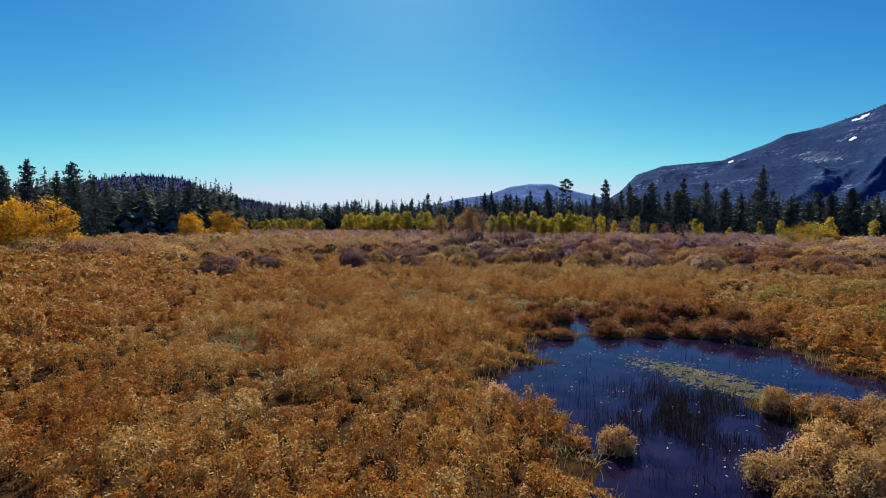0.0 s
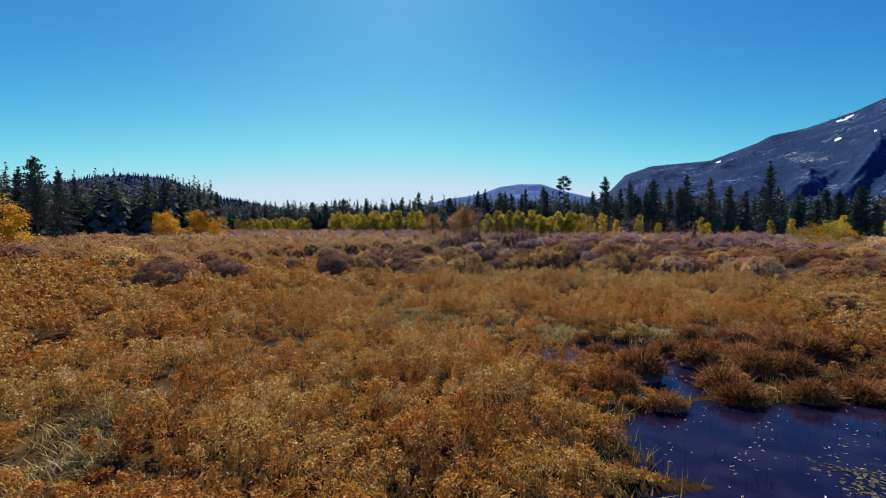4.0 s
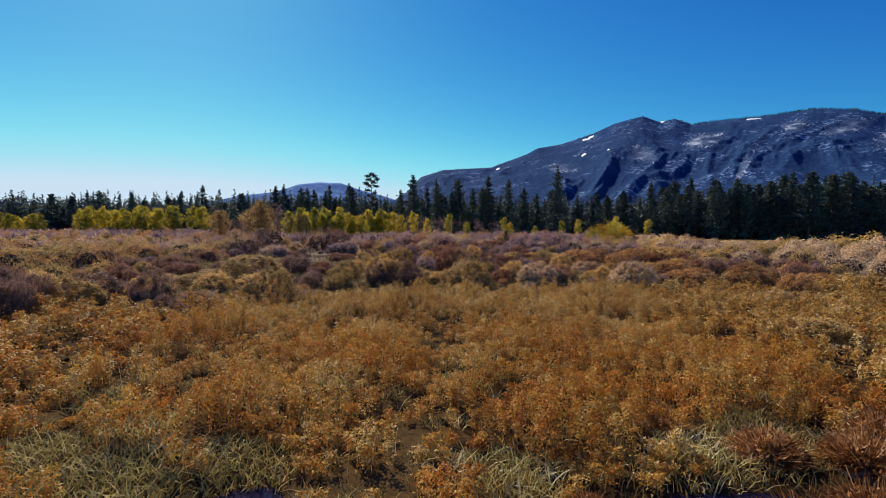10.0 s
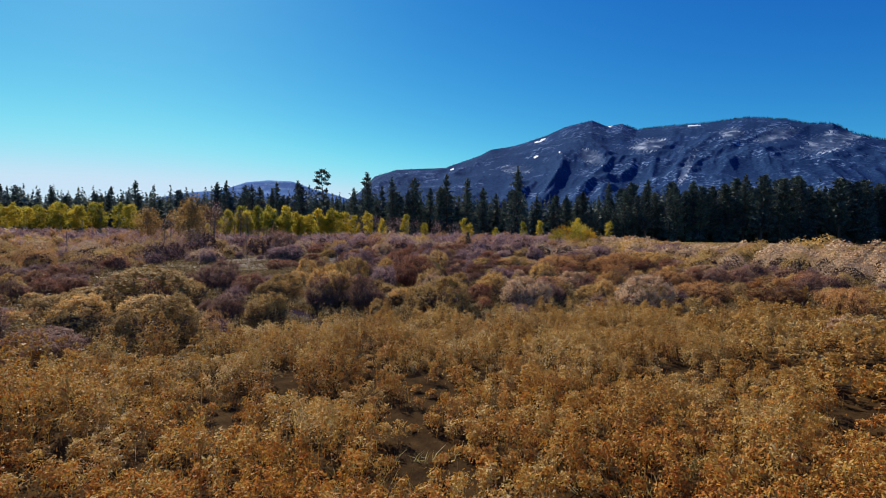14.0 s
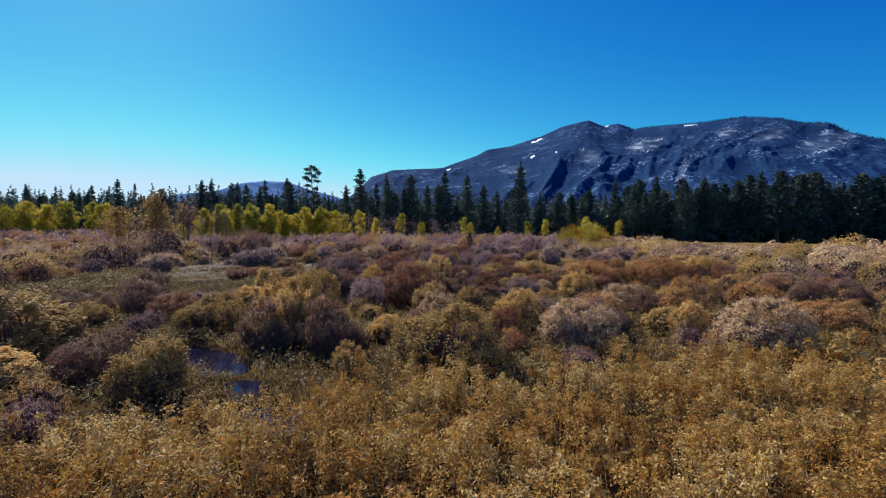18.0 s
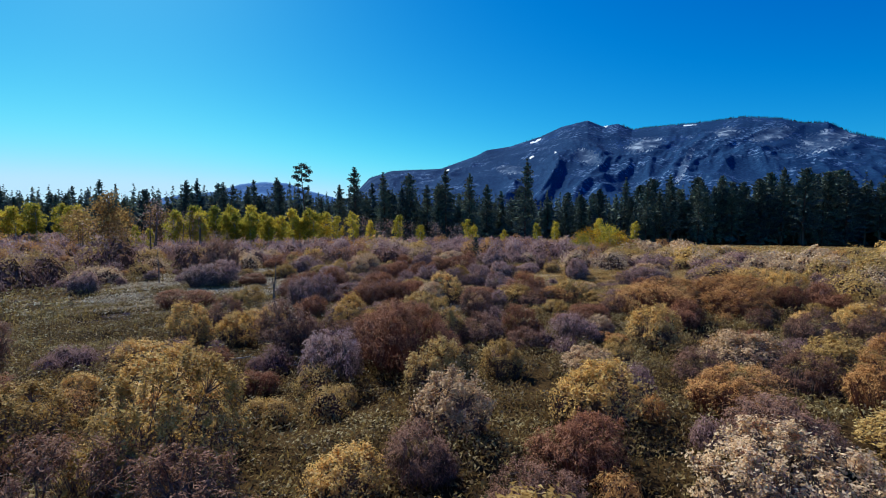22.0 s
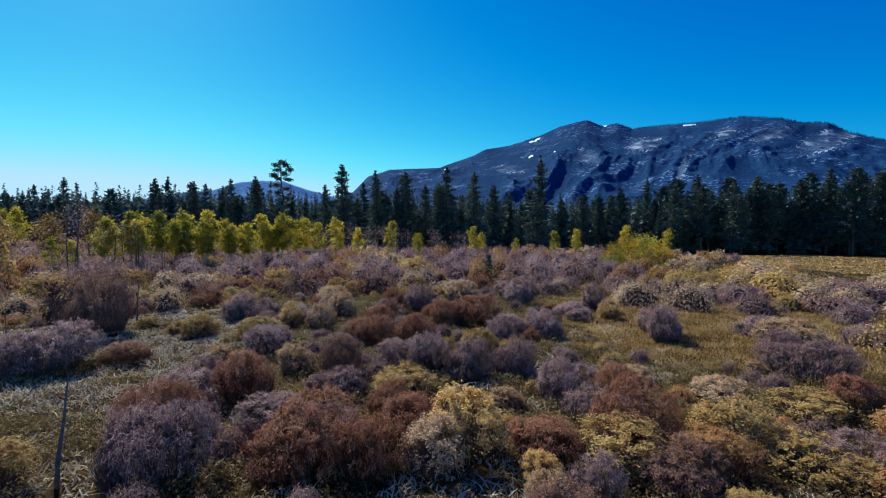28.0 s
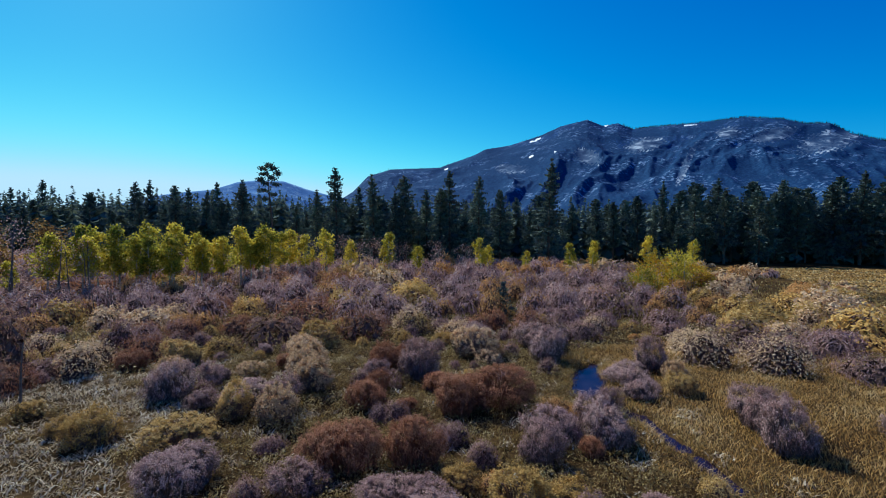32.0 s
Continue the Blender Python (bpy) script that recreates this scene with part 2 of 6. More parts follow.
def ground_mat():
    m, n, l, p = mat("marsh_ground")
    geo = n.new("ShaderNodeNewGeometry")
    a = noise_node(n, l, 0.12, 5.0, geo.outputs["Position"])
    b = noise_node(n, l, 2.5, 6.0, geo.outputs["Position"])
    c = noise_node(n, l, 22.0, 3.0, geo.outputs["Position"])
    tone = math_node(n, l, "ADD", math_node(n, l, "MULTIPLY", a.outputs[0], 0.55), math_node(n, l, "MULTIPLY", b.outputs[0], 0.45))
    r = ramp(n, [(0.3, (0.022, 0.013, 0.007)), (0.45, (0.05, 0.029, 0.012)), (0.58, (0.085, 0.05, 0.02)), (0.75, (0.17, 0.11, 0.045))])
    l.new(tone, r.inputs[0])
    mix = n.new("ShaderNodeMix")
    mix.data_type, mix.blend_type = "RGBA", "MULTIPLY"
    mix.inputs["Factor"].default_value = 0.7
    g = ramp(n, [(0.3, (0.45, 0.45, 0.45)), (0.7, (1.25, 1.2, 1.1))])
    l.new(c.outputs[0], g.inputs[0])
    l.new(r.outputs[0], mix.inputs["A"])
    l.new(g.outputs[0], mix.inputs["B"])
    l.new(mix.outputs["Result"], p.inputs["Base Color"])
    p.inputs["Roughness"].default_value = 0.95
    p.inputs["Specular IOR Level"].default_value = 0.02
    bump = n.new("ShaderNodeBump")
    bump.inputs["Strength"].default_value, bump.inputs["Distance"].default_value = 0.8, 0.08
    l.new(b.outputs[0], bump.inputs["Height"])
    l.new(bump.outputs[0], p.inputs["Normal"])
    return m


def water_mat():
    m, n, l, p = mat("pond_water")
    geo = n.new("ShaderNodeNewGeometry")
    a = noise_node(n, l, 1.1, 3.0, geo.outputs["Position"])
    r = ramp(n, [(0.4, (0.008, 0.006, 0.022)), (0.7, (0.022, 0.017, 0.04))])
    l.new(a.outputs[0], r.inputs[0])
    l.new(r.outputs[0], p.inputs["Base Color"])
    p.inputs["Roughness"].default_value = 0.9
    p.inputs["Specular IOR Level"].default_value = 0.0
    w = noise_node(n, l, 6.0, 3.0, geo.outputs["Position"])
    bump = n.new("ShaderNodeBump")
    bump.inputs["Strength"].default_value, bump.inputs["Distance"].default_value = 0.14, 0.02
    l.new(w.outputs[0], bump.inputs["Height"])
    gloss, fresnel, mix = n.new("ShaderNodeBsdfGlossy"), n.new("ShaderNodeFresnel"), n.new("ShaderNodeMixShader")
    gloss.inputs["Color"].default_value = (0.53, 0.465, 0.66, 1)      # tint that dims the reflected sky and turns it violet
    gloss.inputs["Roughness"].default_value = 0.07
    fresnel.inputs["IOR"].default_value = 1.33
    l.new(bump.outputs[0], gloss.inputs["Normal"])
    l.new(fresnel.outputs[0], mix.inputs[0])
    l.new(p.outputs[0], mix.inputs[1])
    l.new(gloss.outputs[0], mix.inputs[2])
    l.new(mix.outputs[0], n["Material Output"].inputs[0])
    return m


def mountain_mat(name, wooded, rock_tones, wood_tones, boulders=0.0):
    """Granite and scree, speckled with single trees; dark woods on the lower slopes."""
    m, n, l, p = mat(name)
    geo = n.new("ShaderNodeNewGeometry")
    xyz = n.new("ShaderNodeSeparateXYZ")
    l.new(geo.outputs["Position"], xyz.inputs[0])
    drawn = n.new("ShaderNodeVectorMath")
    drawn.operation = "MULTIPLY"
    drawn.inputs[1].default_value = (1, 1, 0.45)
    l.new(geo.outputs["Position"], drawn.inputs[0])
    a = noise_node(n, l, 0.013, 9.0, drawn.outputs[0])
    b = noise_node(n, l, 0.0036, 6.0, drawn.outputs[0])
    c = noise_node(n, l, 0.075, 2.0, geo.outputs["Position"])
    rock = ramp(n, [(0.36, rock_tones[0]), (0.52, rock_tones[1]), (0.68, rock_tones[2])])
    l.new(a.outputs[0], rock.inputs[0])
    wood = ramp(n, [(0.35, wood_tones[0]), (0.65, wood_tones[1])])
    l.new(c.outputs[0], wood.inputs[0])
    low = math_node(n, l, "MULTIPLY", xyz.outputs["Z"], -0.0009)
    cover = math_node(n, l, "ADD", math_node(n, l, "ADD", low, wooded), math_node(n, l, "MULTIPLY", math_node(n, l, "SUBTRACT", b.outputs[0], 0.5), 3.2))
    cover = math_node(n, l, "ADD", cover, math_node(n, l, "MULTIPLY", math_node(n, l, "SUBTRACT", c.outputs[0], 0.5), 4.5))
    fields = noise_node(n, l, 0.0052, 4.0, drawn.outputs[0])
    stones = noise_node(n, l, 0.045, 3.0, geo.outputs["Position"])
    where, grain = ramp(n, [(0.51, (0, 0, 0)), (0.66, (1, 1, 1))]), ramp(n, [(0.53, (0, 0, 0)), (0.62, (1, 1, 1))])
    l.new(fields.outputs[0], where.inputs[0])
    l.new(stones.outputs[0], grain.inputs[0])
    bare = math_node(n, l, "MULTIPLY", math_node(n, l, "MULTIPLY", where.outputs[0], grain.outputs[0]), boulders)
    cover = math_node(n, l, "SUBTRACT", cover, math_node(n, l, "MULTIPLY", bare, 2.0))
    edge = ramp(n, [(0.44, (0, 0, 0)), (0.56, (1, 1, 1))])
    l.new(cover, edge.inputs[0])
    mix = n.new("ShaderNodeMix")
    mix.data_type = "RGBA"
    l.new(edge.outputs[0], mix.inputs["Factor"])
    l.new(rock.outputs[0], mix.inputs["A"])
    l.new(wood.outputs[0], mix.inputs["B"])
    pale = n.new("ShaderNodeMix")
    pale.data_type = "RGBA"
    pale.inputs["B"].default_value = (*(1.35 * c0 for c0 in rock_tones[2]), 1)
    l.new(bare, pale.inputs["Factor"])
    l.new(mix.outputs["Result"], pale.inputs["A"])
    l.new(pale.outputs["Result"], p.inputs["Base Color"])
    p.inputs["Roughness"].default_value = 0.95
    p.inputs["Specular IOR Level"].default_value = 0.02
    bump = n.new("ShaderNodeBump")
    bump.inputs["Strength"].default_value, bump.inputs["Distance"].default_value = 0.4, 14.0
    l.new(a.outputs[0], bump.inputs["Height"])
    l.new(bump.outputs[0], p.inputs["Normal"])
    return m


M_GROUND, M_WATER = ground_mat(), water_mat()
# rock and wood tones are blued: distance haze painted into the base colour
HAZED_GRANITE = ((0.015, 0.043, 0.135), (0.028, 0.070, 0.195), (0.16, 0.23, 0.36))
HAZED_SPRUCE = ((0.011, 0.034, 0.096), (0.022, 0.059, 0.138))
M_MOUNTAIN = mountain_mat("granite_mountain", 1.7, HAZED_GRANITE, HAZED_SPRUCE, 0.7)
M_SCREE = mountain_mat("pale_scree", 0.35, ((0.030, 0.056, 0.12), (0.080, 0.120, 0.20), (0.42, 0.47, 0.54)), HAZED_SPRUCE)
# the farthest ridge carries the strongest painted haze, the near hill less
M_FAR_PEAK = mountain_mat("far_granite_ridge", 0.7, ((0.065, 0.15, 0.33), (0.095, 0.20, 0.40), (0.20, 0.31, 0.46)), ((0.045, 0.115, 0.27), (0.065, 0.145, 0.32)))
M_HILL = mountain_mat("wooded_hill", 2.6, HAZED_GRANITE, ((0.034, 0.052, 0.120), (0.058, 0.082, 0.165)))
m_snow, _n, _l, _p = mat("old_snow")
_p.inputs["Base Color"].default_value = (0.85, 0.87, 0.9, 1)
_p.inputs["Roughness"].default_value = 0.7
M_SNOW = m_snow

# ---------- mesh tools ----------
rng = np.random.default_rng(7)


def mesh_of(name, verts, faces, material, smooth=False):
    """A mesh from arrays: verts n x 3, faces a list of arrays, each m x 3 or m x 4."""
    me = bpy.data.meshes.new(name)
    faces = [f for f in faces if len(f)]
    sizes = np.concatenate([np.full(len(f), f.shape[1], np.int32) for f in faces])
    loops = np.concatenate([f.ravel() for f in faces]).astype(np.int32)
    me.vertices.add(len(verts))
    me.vertices.foreach_set("co", np.ascontiguousarray(verts, np.float32).ravel())
    me.loops.add(len(loops))
    me.loops.foreach_set("vertex_index", loops)
    me.polygons.add(len(sizes))
    me.polygons.foreach_set("loop_start", np.concatenate([[0], np.cumsum(sizes)[:-1]]).astype(np.int32))
    if smooth:
        me.polygons.foreach_set("use_smooth", np.ones(len(sizes), bool))
    me.materials.append(material)
    me.update(calc_edges=True)
    return me


def part(name, data, parent, label=""):
    ob = new(name, data)
    ob.parent = parent
    return tagged(ob, label)


def unit(v):
    return v / np.maximum(np.linalg.norm(v, axis=-1, keepdims=True), 1e-9)


def leaves(at, size, up=0.3, long=1.6, g=None):
    """One leaf at each place: a rhombus of four corners, slightly folded, turned at random."""
    g = g or rng
    n = len(at)
    a = unit(g.normal(size=(n, 3)) + np.array([0, 0, up]))
    b = unit(np.cross(a, g.normal(size=(n, 3))))
    s = (np.broadcast_to(size, (n,)) * g.uniform(0.65, 1.35, n))[:, None]
    v = np.stack([at - a * s * long / 2, at + b * s / 2, at + a * s * long / 2, at - b * s / 2], 1).reshape(-1, 3)
    return v, np.arange(4 * n).reshape(n, 4)


def flecks(at, size, up=0.3, long=1.6, g=None, facing=None, loose=0.55):
    """One very small leaf at each place: a single pointed triangle, turned at random or loosely facing a direction."""
    g = g or rng
    n = len(at)
    a = unit(g.normal(size=(n, 3)) + np.array([0, 0, up]))
    if facing is None:
        b = unit(np.cross(a, g.normal(size=(n, 3))))
    else:
        flat = unit(unit(facing) + g.normal(size=(n, 3)) * loose)
        b = unit(np.cross(a, flat))
        a = np.cross(flat, b)
    s = (np.broadcast_to(size, (n,)) * g.uniform(0.65, 1.35, n))[:, None]
    v = np.stack([at - a * s * long / 2 + b * s / 2, at + a * s * long / 2, at - a * s * long / 2 - b * s / 2], 1).reshape(-1, 3)
    return v, np.arange(3 * n).reshape(n, 3)


def blades(at, height, width, lean=0.35, g=None):
    """Grass blades: a narrow bent strip of a quad and a triangle, rooted at each place."""
    g = g or rng
    n = len(at)
    h = (np.broadcast_to(height, (n,)) * g.uniform(0.6, 1.3, n))[:, None]
    turn = g.uniform(0, 2 * np.pi, n)
    side = np.stack([np.cos(turn), np.sin(turn), np.zeros(n)], -1) * np.broadcast_to(width, (n,))[:, None] / 2
    out = g.uniform(0, 2 * np.pi, n)
    tip = np.stack([np.cos(out), np.sin(out), np.zeros(n)], -1) * h * g.uniform(0.2, 1.0, n)[:, None] * lean
    z = np.array([0, 0, 1.0])
    mid = at + z * h * 0.55 + tip * 0.3
    v = np.stack([at - side, at + side, mid + side * 0.7, mid - side * 0.7, at + z * h + tip], 1).reshape(-1, 3)
    k = np.arange(n)[:, None] * 5
    return v, k + np.array([[0, 1, 2, 3]]), k + np.array([[3, 2, 4]])


def twigs(a, b, r0, r1, sides=3):
    """Straight tapered twigs from a to b."""
    n = len(a)
    d = unit(b - a)
    s = unit(np.cross(d, np.array([0.31, 0.87, 0.11])))
    t = np.cross(d, s)
    rings = []
    for q, r in ((a, r0), (b, r1)):
        r = np.broadcast_to(r, (n,))[:, None]
        for k in range(sides):
            w = 2 * np.pi * k / sides
            rings.append(q + (s * np.cos(w) + t * np.sin(w)) * r)
    v = np.stack(rings, 1).reshape(-1, 3)
    k = np.arange(n)[:, None] * 2 * sides
    f = np.concatenate([k + np.array([[i, (i + 1) % sides, sides + (i + 1) % sides, sides + i]]) for i in range(sides)])
    return v, f


def tube(points, radii, sides=7):
    """One closed, tapered, bent stem through the points."""
    p, n = np.array(points, float), len(points)
    d = unit(np.gradient(p, axis=0))
    s = unit(np.cross(d, np.array([0.13, 0.97, 0.21])))
    t = np.cross(d, s)
    w = np.linspace(0, 2 * np.pi, sides, endpoint=False)
    v = (p[:, None] + (s[:, None] * np.cos(w)[None, :, None] + t[:, None] * np.sin(w)[None, :, None]) * np.array(radii)[:, None, None]).reshape(-1, 3)
    f = [[i * sides + k, i * sides + (k + 1) % sides, (i + 1) * sides + (k + 1) % sides, (i + 1) * sides + k] for i in range(n - 1) for k in range(sides)]
    return v, np.array(f)


def joined(*pieces):
    """Pieces of (verts, faces, ...) as one set of arrays."""
    verts, faces, base = [], [], 0
    for v, *fs in pieces:
        verts.append(v)
        faces += [f + base for f in fs]
        base += len(v)
    return np.concatenate(verts), faces


def smooth_noise(x, y, scale, seed=0):
    """Soft noise from 0 to 1 over the plan."""
    g = np.random.default_rng(1000 + seed)
    total, weight = np.zeros(np.shape(x)), 0
    for octave in range(3):
        for _ in range(4):
            w = g.uniform(0, 2 * np.pi)
            f = 2 ** octave / scale * g.uniform(0.7, 1.4) * 2 * np.pi
            total = total + np.sin((x * np.cos(w) + y * np.sin(w)) * f + g.uniform(0, 6.28)) / 2 ** octave
        weight += 4 / 2 ** octave
    return 0.5 + 0.5 * total / weight * 1.8


# ---------- the plan: pools, path of the stream, edges ----------
POOLS = [  # x, y, half length, half width, turn in degrees
    (-1.6, 21.4, 5.3, 3.6, 20), (-0.6, 14.0, 2.6, 4.6, 10), (2.6, 19.6, 3.2, 2.6, 0), (-3.9, 16.4, 2.2, 3.4, -25),
    (-8.6, 27.4, 3.0, 1.6, 25), (-7.6, 29.2, 2.4, 1.0, 10), (-15.4, 28.3, 0.8, 1.5, 15), (-5.8, 24.6, 1.6, 0.8, 40),
    (-37.6, 75.6, 3.4, 1.5, 60), (-21.6, 58.2, 2.7, 0.9, -38), (-17.3, 52.6, 1.0, 0.9, -30), (-18.6, 54.5, 1.5, 0.4, 125),
    (-32.6, 80.0, 1.6, 1.0, 20), (-21.4, 66.9, 1.3, 0.4, 120), (-32.2, 82.6, 2.2, 0.9, 30), (-21.6, 80.0, 0.9, 1.9, 15),
    (-5.6, 26.3, 1.5, 0.9, 20), (-3.4, 29.3, 1.6, 0.8, -20), (-1.2, 26.6, 1.4, 0.7, 10), (0.6, 29.0, 1.5, 0.7, 0), (5.4, 92.0, 1.5, 0.7, 20),
    (-18.9, 76.4, 1.0, 1.4, 20), (-23.8, 77.2, 1.0, 1.3, 30), (-4.6, 111.6, 0.9, 3.4, -18), (1.8, 114.5, 0.9, 0.6, 0), (1.4, 75.6, 2.6, 0.9, 5),
]
STREAM = [(-3.0, 115.5), (-4.8, 109.5), (-3.6, 105.5), (-3.2, 101.5), (-2.9, 99.2), (-1.3, 96.6), (-0.5, 94.7), (1.4, 93.3), (4.6, 92.0), (9.5, 95.0), (16.0, 97.0)]


def wetness(x, y):
    """Over 0 in the pools, with ragged banks; falls off on land."""
    best = np.full(np.shape(x), -9.0)
    ragged = (smooth_noise(x, y, 2.6, 3) - 0.5) * 0.5
    for px, py, a, b, turn in POOLS:
        c, s = math.cos(radians(turn)), math.sin(radians(turn))
        u, v = ((x - px) * c + (y - py) * s) / a, (-(x - px) * s + (y - py) * c) / b
        best = np.maximum(best, (1 - np.sqrt(u * u + v * v)) * min(a, b) ** 0.5 + ragged)
    for (ax, ay), (bx, by) in zip(STREAM, STREAM[1:]):
        k = np.clip(((x - ax) * (bx - ax) + (y - ay) * (by - ay)) / ((bx - ax) ** 2 + (by - ay) ** 2), 0, 1)
        best = np.maximum(best, (0.26 if ay > 100 else -0.06) - np.hypot(x - ax - k * (bx - ax), y - ay - k * (by - ay)) + ragged)
    return best


def ground_z(x, y):
    """The height of the ground: nearly flat, hollow in the pools."""
    w = wetness(x, y)
    rise = 0.16 + 0.22 * (smooth_noise(x, y, 9, 1) - 0.5) + 0.10 * (smooth_noise(x, y, 2.2, 2) - 0.5)
    return np.where(w > 0, -0.12 - 0.2 * np.minimum(w, 1), np.maximum(rise * np.clip(-w * 2.5, 0, 1), -0.02 - 0.1 * (w > -0.05)))


def willow_edge(x):
    """The y at which the low orange growth gives way to the willows."""
    return np.interp(x, [-90, -60, -45, -28, -20, -13, 0, 10, 40, 80], [40, 40, 40, 46, 50.5, 54.5, 57.5, 59, 71, 90])


# ---------- ground, water, mountains ----------
def build_ground():
    near_x, near_y = np.arange(-60, 40.1, 0.5), np.arange(4, 124.1, 0.5)
    out = np.array([1.5, 4, 9, 18, 35, 70, 140, 300, 700, 1500, 3000, 4900])
    xs = np.concatenate([-60 - out[::-1], near_x, 40 + out])
    ys = np.concatenate([4 - out[::-1], near_y, 124 + out])
    x, y = np.meshgrid(xs, ys)
    z = ground_z(x, y)
    z = np.where((np.abs(x + 10) > 90) | (np.abs(y - 64) > 120), 0.15, z)
    n, m = len(xs), len(ys)
    i = np.arange(n * m).reshape(m, n)
    f = np.stack([i[:-1, :-1], i[:-1, 1:], i[1:, 1:], i[1:, :-1]], -1).reshape(-1, 4)
    me = mesh_of("ground", np.stack([x, y, z], -1).reshape(-1, 3), [f], M_GROUND, True)
    tagged(new("ground", me), "brown marsh soil with dead grass under the plants", "ground", kind="structure")
    v = np.array([[-60, 4, 0], [40, 4, 0], [40, 124, 0], [-60, 124, 0]], float)
    tagged(new("water", mesh_of("water", v, [np.array([[0, 1, 2, 3]])], M_WATER)), "still dark blue water in the marsh pools and the stream", "water", kind="structure")


def fbm(x, y, scale, octaves=5, seed=0):
    """Ridged noise for the mountain sides."""
    flat_x, flat_y = np.ravel(x), np.ravel(y)
    vals = np.array([noise.ridged_multi_fractal((a / scale + seed, b / scale, seed * 1.7), 0.9, 2.1, octaves, 0.9, 2.0) for a, b in zip(flat_x, flat_y)])
    return vals.reshape(np.shape(x))


def build_range(name, bearings, heights, foot, crest, back, relief, material, label, step=0.18, scale=420.0, seed=0, rows=60, drawn=1.0):
    """A range of hills round the viewer: its skyline rises to the given angles, its side falls towards the viewer."""
    lo, hi = min(bearings), max(bearings)
    w = np.arange(lo, hi + step, step)
    order = np.argsort(bearings)
    top = np.tan(np.radians(np.interp(w, np.array(bearings)[order], np.array(heights)[order]))) * crest
    k = np.linspace(0, 1, rows)
    spread = np.arange(-int(3.5 / step), int(3.5 / step) + 1) * step
    bell = np.exp(-(spread / 1.5) ** 2)
    broad = np.convolve(np.pad(top, len(spread) // 2, mode="edge"), bell / bell.sum(), mode="valid")
    d = np.concatenate([foot + (crest - foot) * k, crest + (back - crest) * np.linspace(0.15, 1, 6)])
    shape = np.concatenate([k ** 1.25, 1 - np.linspace(0.15, 1, 6)])
    ww, dd = np.meshgrid(np.radians(w), d)
    x, y = -np.sin(ww) * dd, np.cos(ww) * dd
    warp = 0.35 * scale * np.sin(dd / scale * 1.3 + ww * 9)
    rough = fbm(ww * crest + warp, dd / drawn, scale, 7, seed) - 1.0
    side = np.concatenate([np.sin(np.pi * np.clip(k, 0, 1)) ** 0.7 * 1.0, np.zeros(6)])[:, None]
    blend = np.concatenate([k ** 5, np.ones(6)])[:, None]
    z = (top[None] * blend + broad[None] * (1 - blend)) * shape[:, None] + rough * relief * (side + 0.05) * np.minimum(1, top / 200)[None]
    z = np.minimum(z, top[None] * dd / crest * 0.995 + rough * relief * 0.03)
    z[0] -= 20
    n, m = len(w), len(d)
    i = np.arange(n * m).reshape(m, n)
    f = np.stack([i[:-1, :-1], i[1:, :-1], i[1:, 1:], i[:-1, 1:]], -1).reshape(-1, 4)
    me = mesh_of(name, np.stack([x, y, z], -1).reshape(-1, 3), [f], material, True)
    ob = tagged(new(name, me), label, "mountain" if "mountain" in name else "hill", kind="structure")
    return ob


def lay_snow(ob, spots, screes=()):
    """Old snow and streaks of pale scree on the faces of a mountain near the given bearings and heights, in ragged patches."""
    me = ob.data
    me.materials.append(M_SNOW)
    me.materials.append(M_SCREE)
    n = len(me.polygons)
    mid = np.empty(n * 3)
    me.polygons.foreach_get("center", mid)
    x, y, z = mid.reshape(-1, 3).T
    bearing, rise = np.degrees(np.arctan2(-x, y)), np.degrees(np.arctan2(z, np.hypot(x, y)))
    slot = np.zeros(n, np.int32)
    for b, r, wide, high, drift in screes:
        u = (bearing - b - drift * (rise - r)) / wide
        slot[u * u + ((rise - r) / high) ** 2 + 1.6 * (smooth_noise(bearing * 10, rise * 10, 3, 53) - 0.5) < 1] = 2
    for b, r, wide, high, lean in spots:
        u = (bearing - b) / wide
        v = (rise - r - lean * (bearing - b)) / high
        slot[(u * u + v * v + 0.8 * (smooth_noise(bearing * 10, rise * 10, 5, 51) - 0.5) < 1) & (np.hypot(x, y) > 2500)] = 1
    me.polygons.foreach_set("material_index", slot)


build_ground()
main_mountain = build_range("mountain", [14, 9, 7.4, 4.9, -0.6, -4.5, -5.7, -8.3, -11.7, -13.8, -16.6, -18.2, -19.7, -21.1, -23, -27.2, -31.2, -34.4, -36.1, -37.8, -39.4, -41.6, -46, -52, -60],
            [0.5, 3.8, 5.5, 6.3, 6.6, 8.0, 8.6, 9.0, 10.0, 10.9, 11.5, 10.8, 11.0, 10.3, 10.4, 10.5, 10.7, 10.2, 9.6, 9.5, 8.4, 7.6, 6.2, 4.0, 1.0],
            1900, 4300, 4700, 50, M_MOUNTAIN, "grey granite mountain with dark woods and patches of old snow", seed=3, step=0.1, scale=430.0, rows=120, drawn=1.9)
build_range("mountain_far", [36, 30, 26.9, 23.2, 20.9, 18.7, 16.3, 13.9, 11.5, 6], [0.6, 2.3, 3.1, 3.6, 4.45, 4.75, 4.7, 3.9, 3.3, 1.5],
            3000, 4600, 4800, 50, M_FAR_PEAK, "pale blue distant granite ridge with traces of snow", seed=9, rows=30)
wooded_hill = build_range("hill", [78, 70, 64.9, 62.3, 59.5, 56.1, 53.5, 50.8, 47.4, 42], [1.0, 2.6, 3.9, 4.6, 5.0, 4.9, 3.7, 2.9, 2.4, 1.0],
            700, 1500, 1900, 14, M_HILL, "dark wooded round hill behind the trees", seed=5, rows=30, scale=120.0)
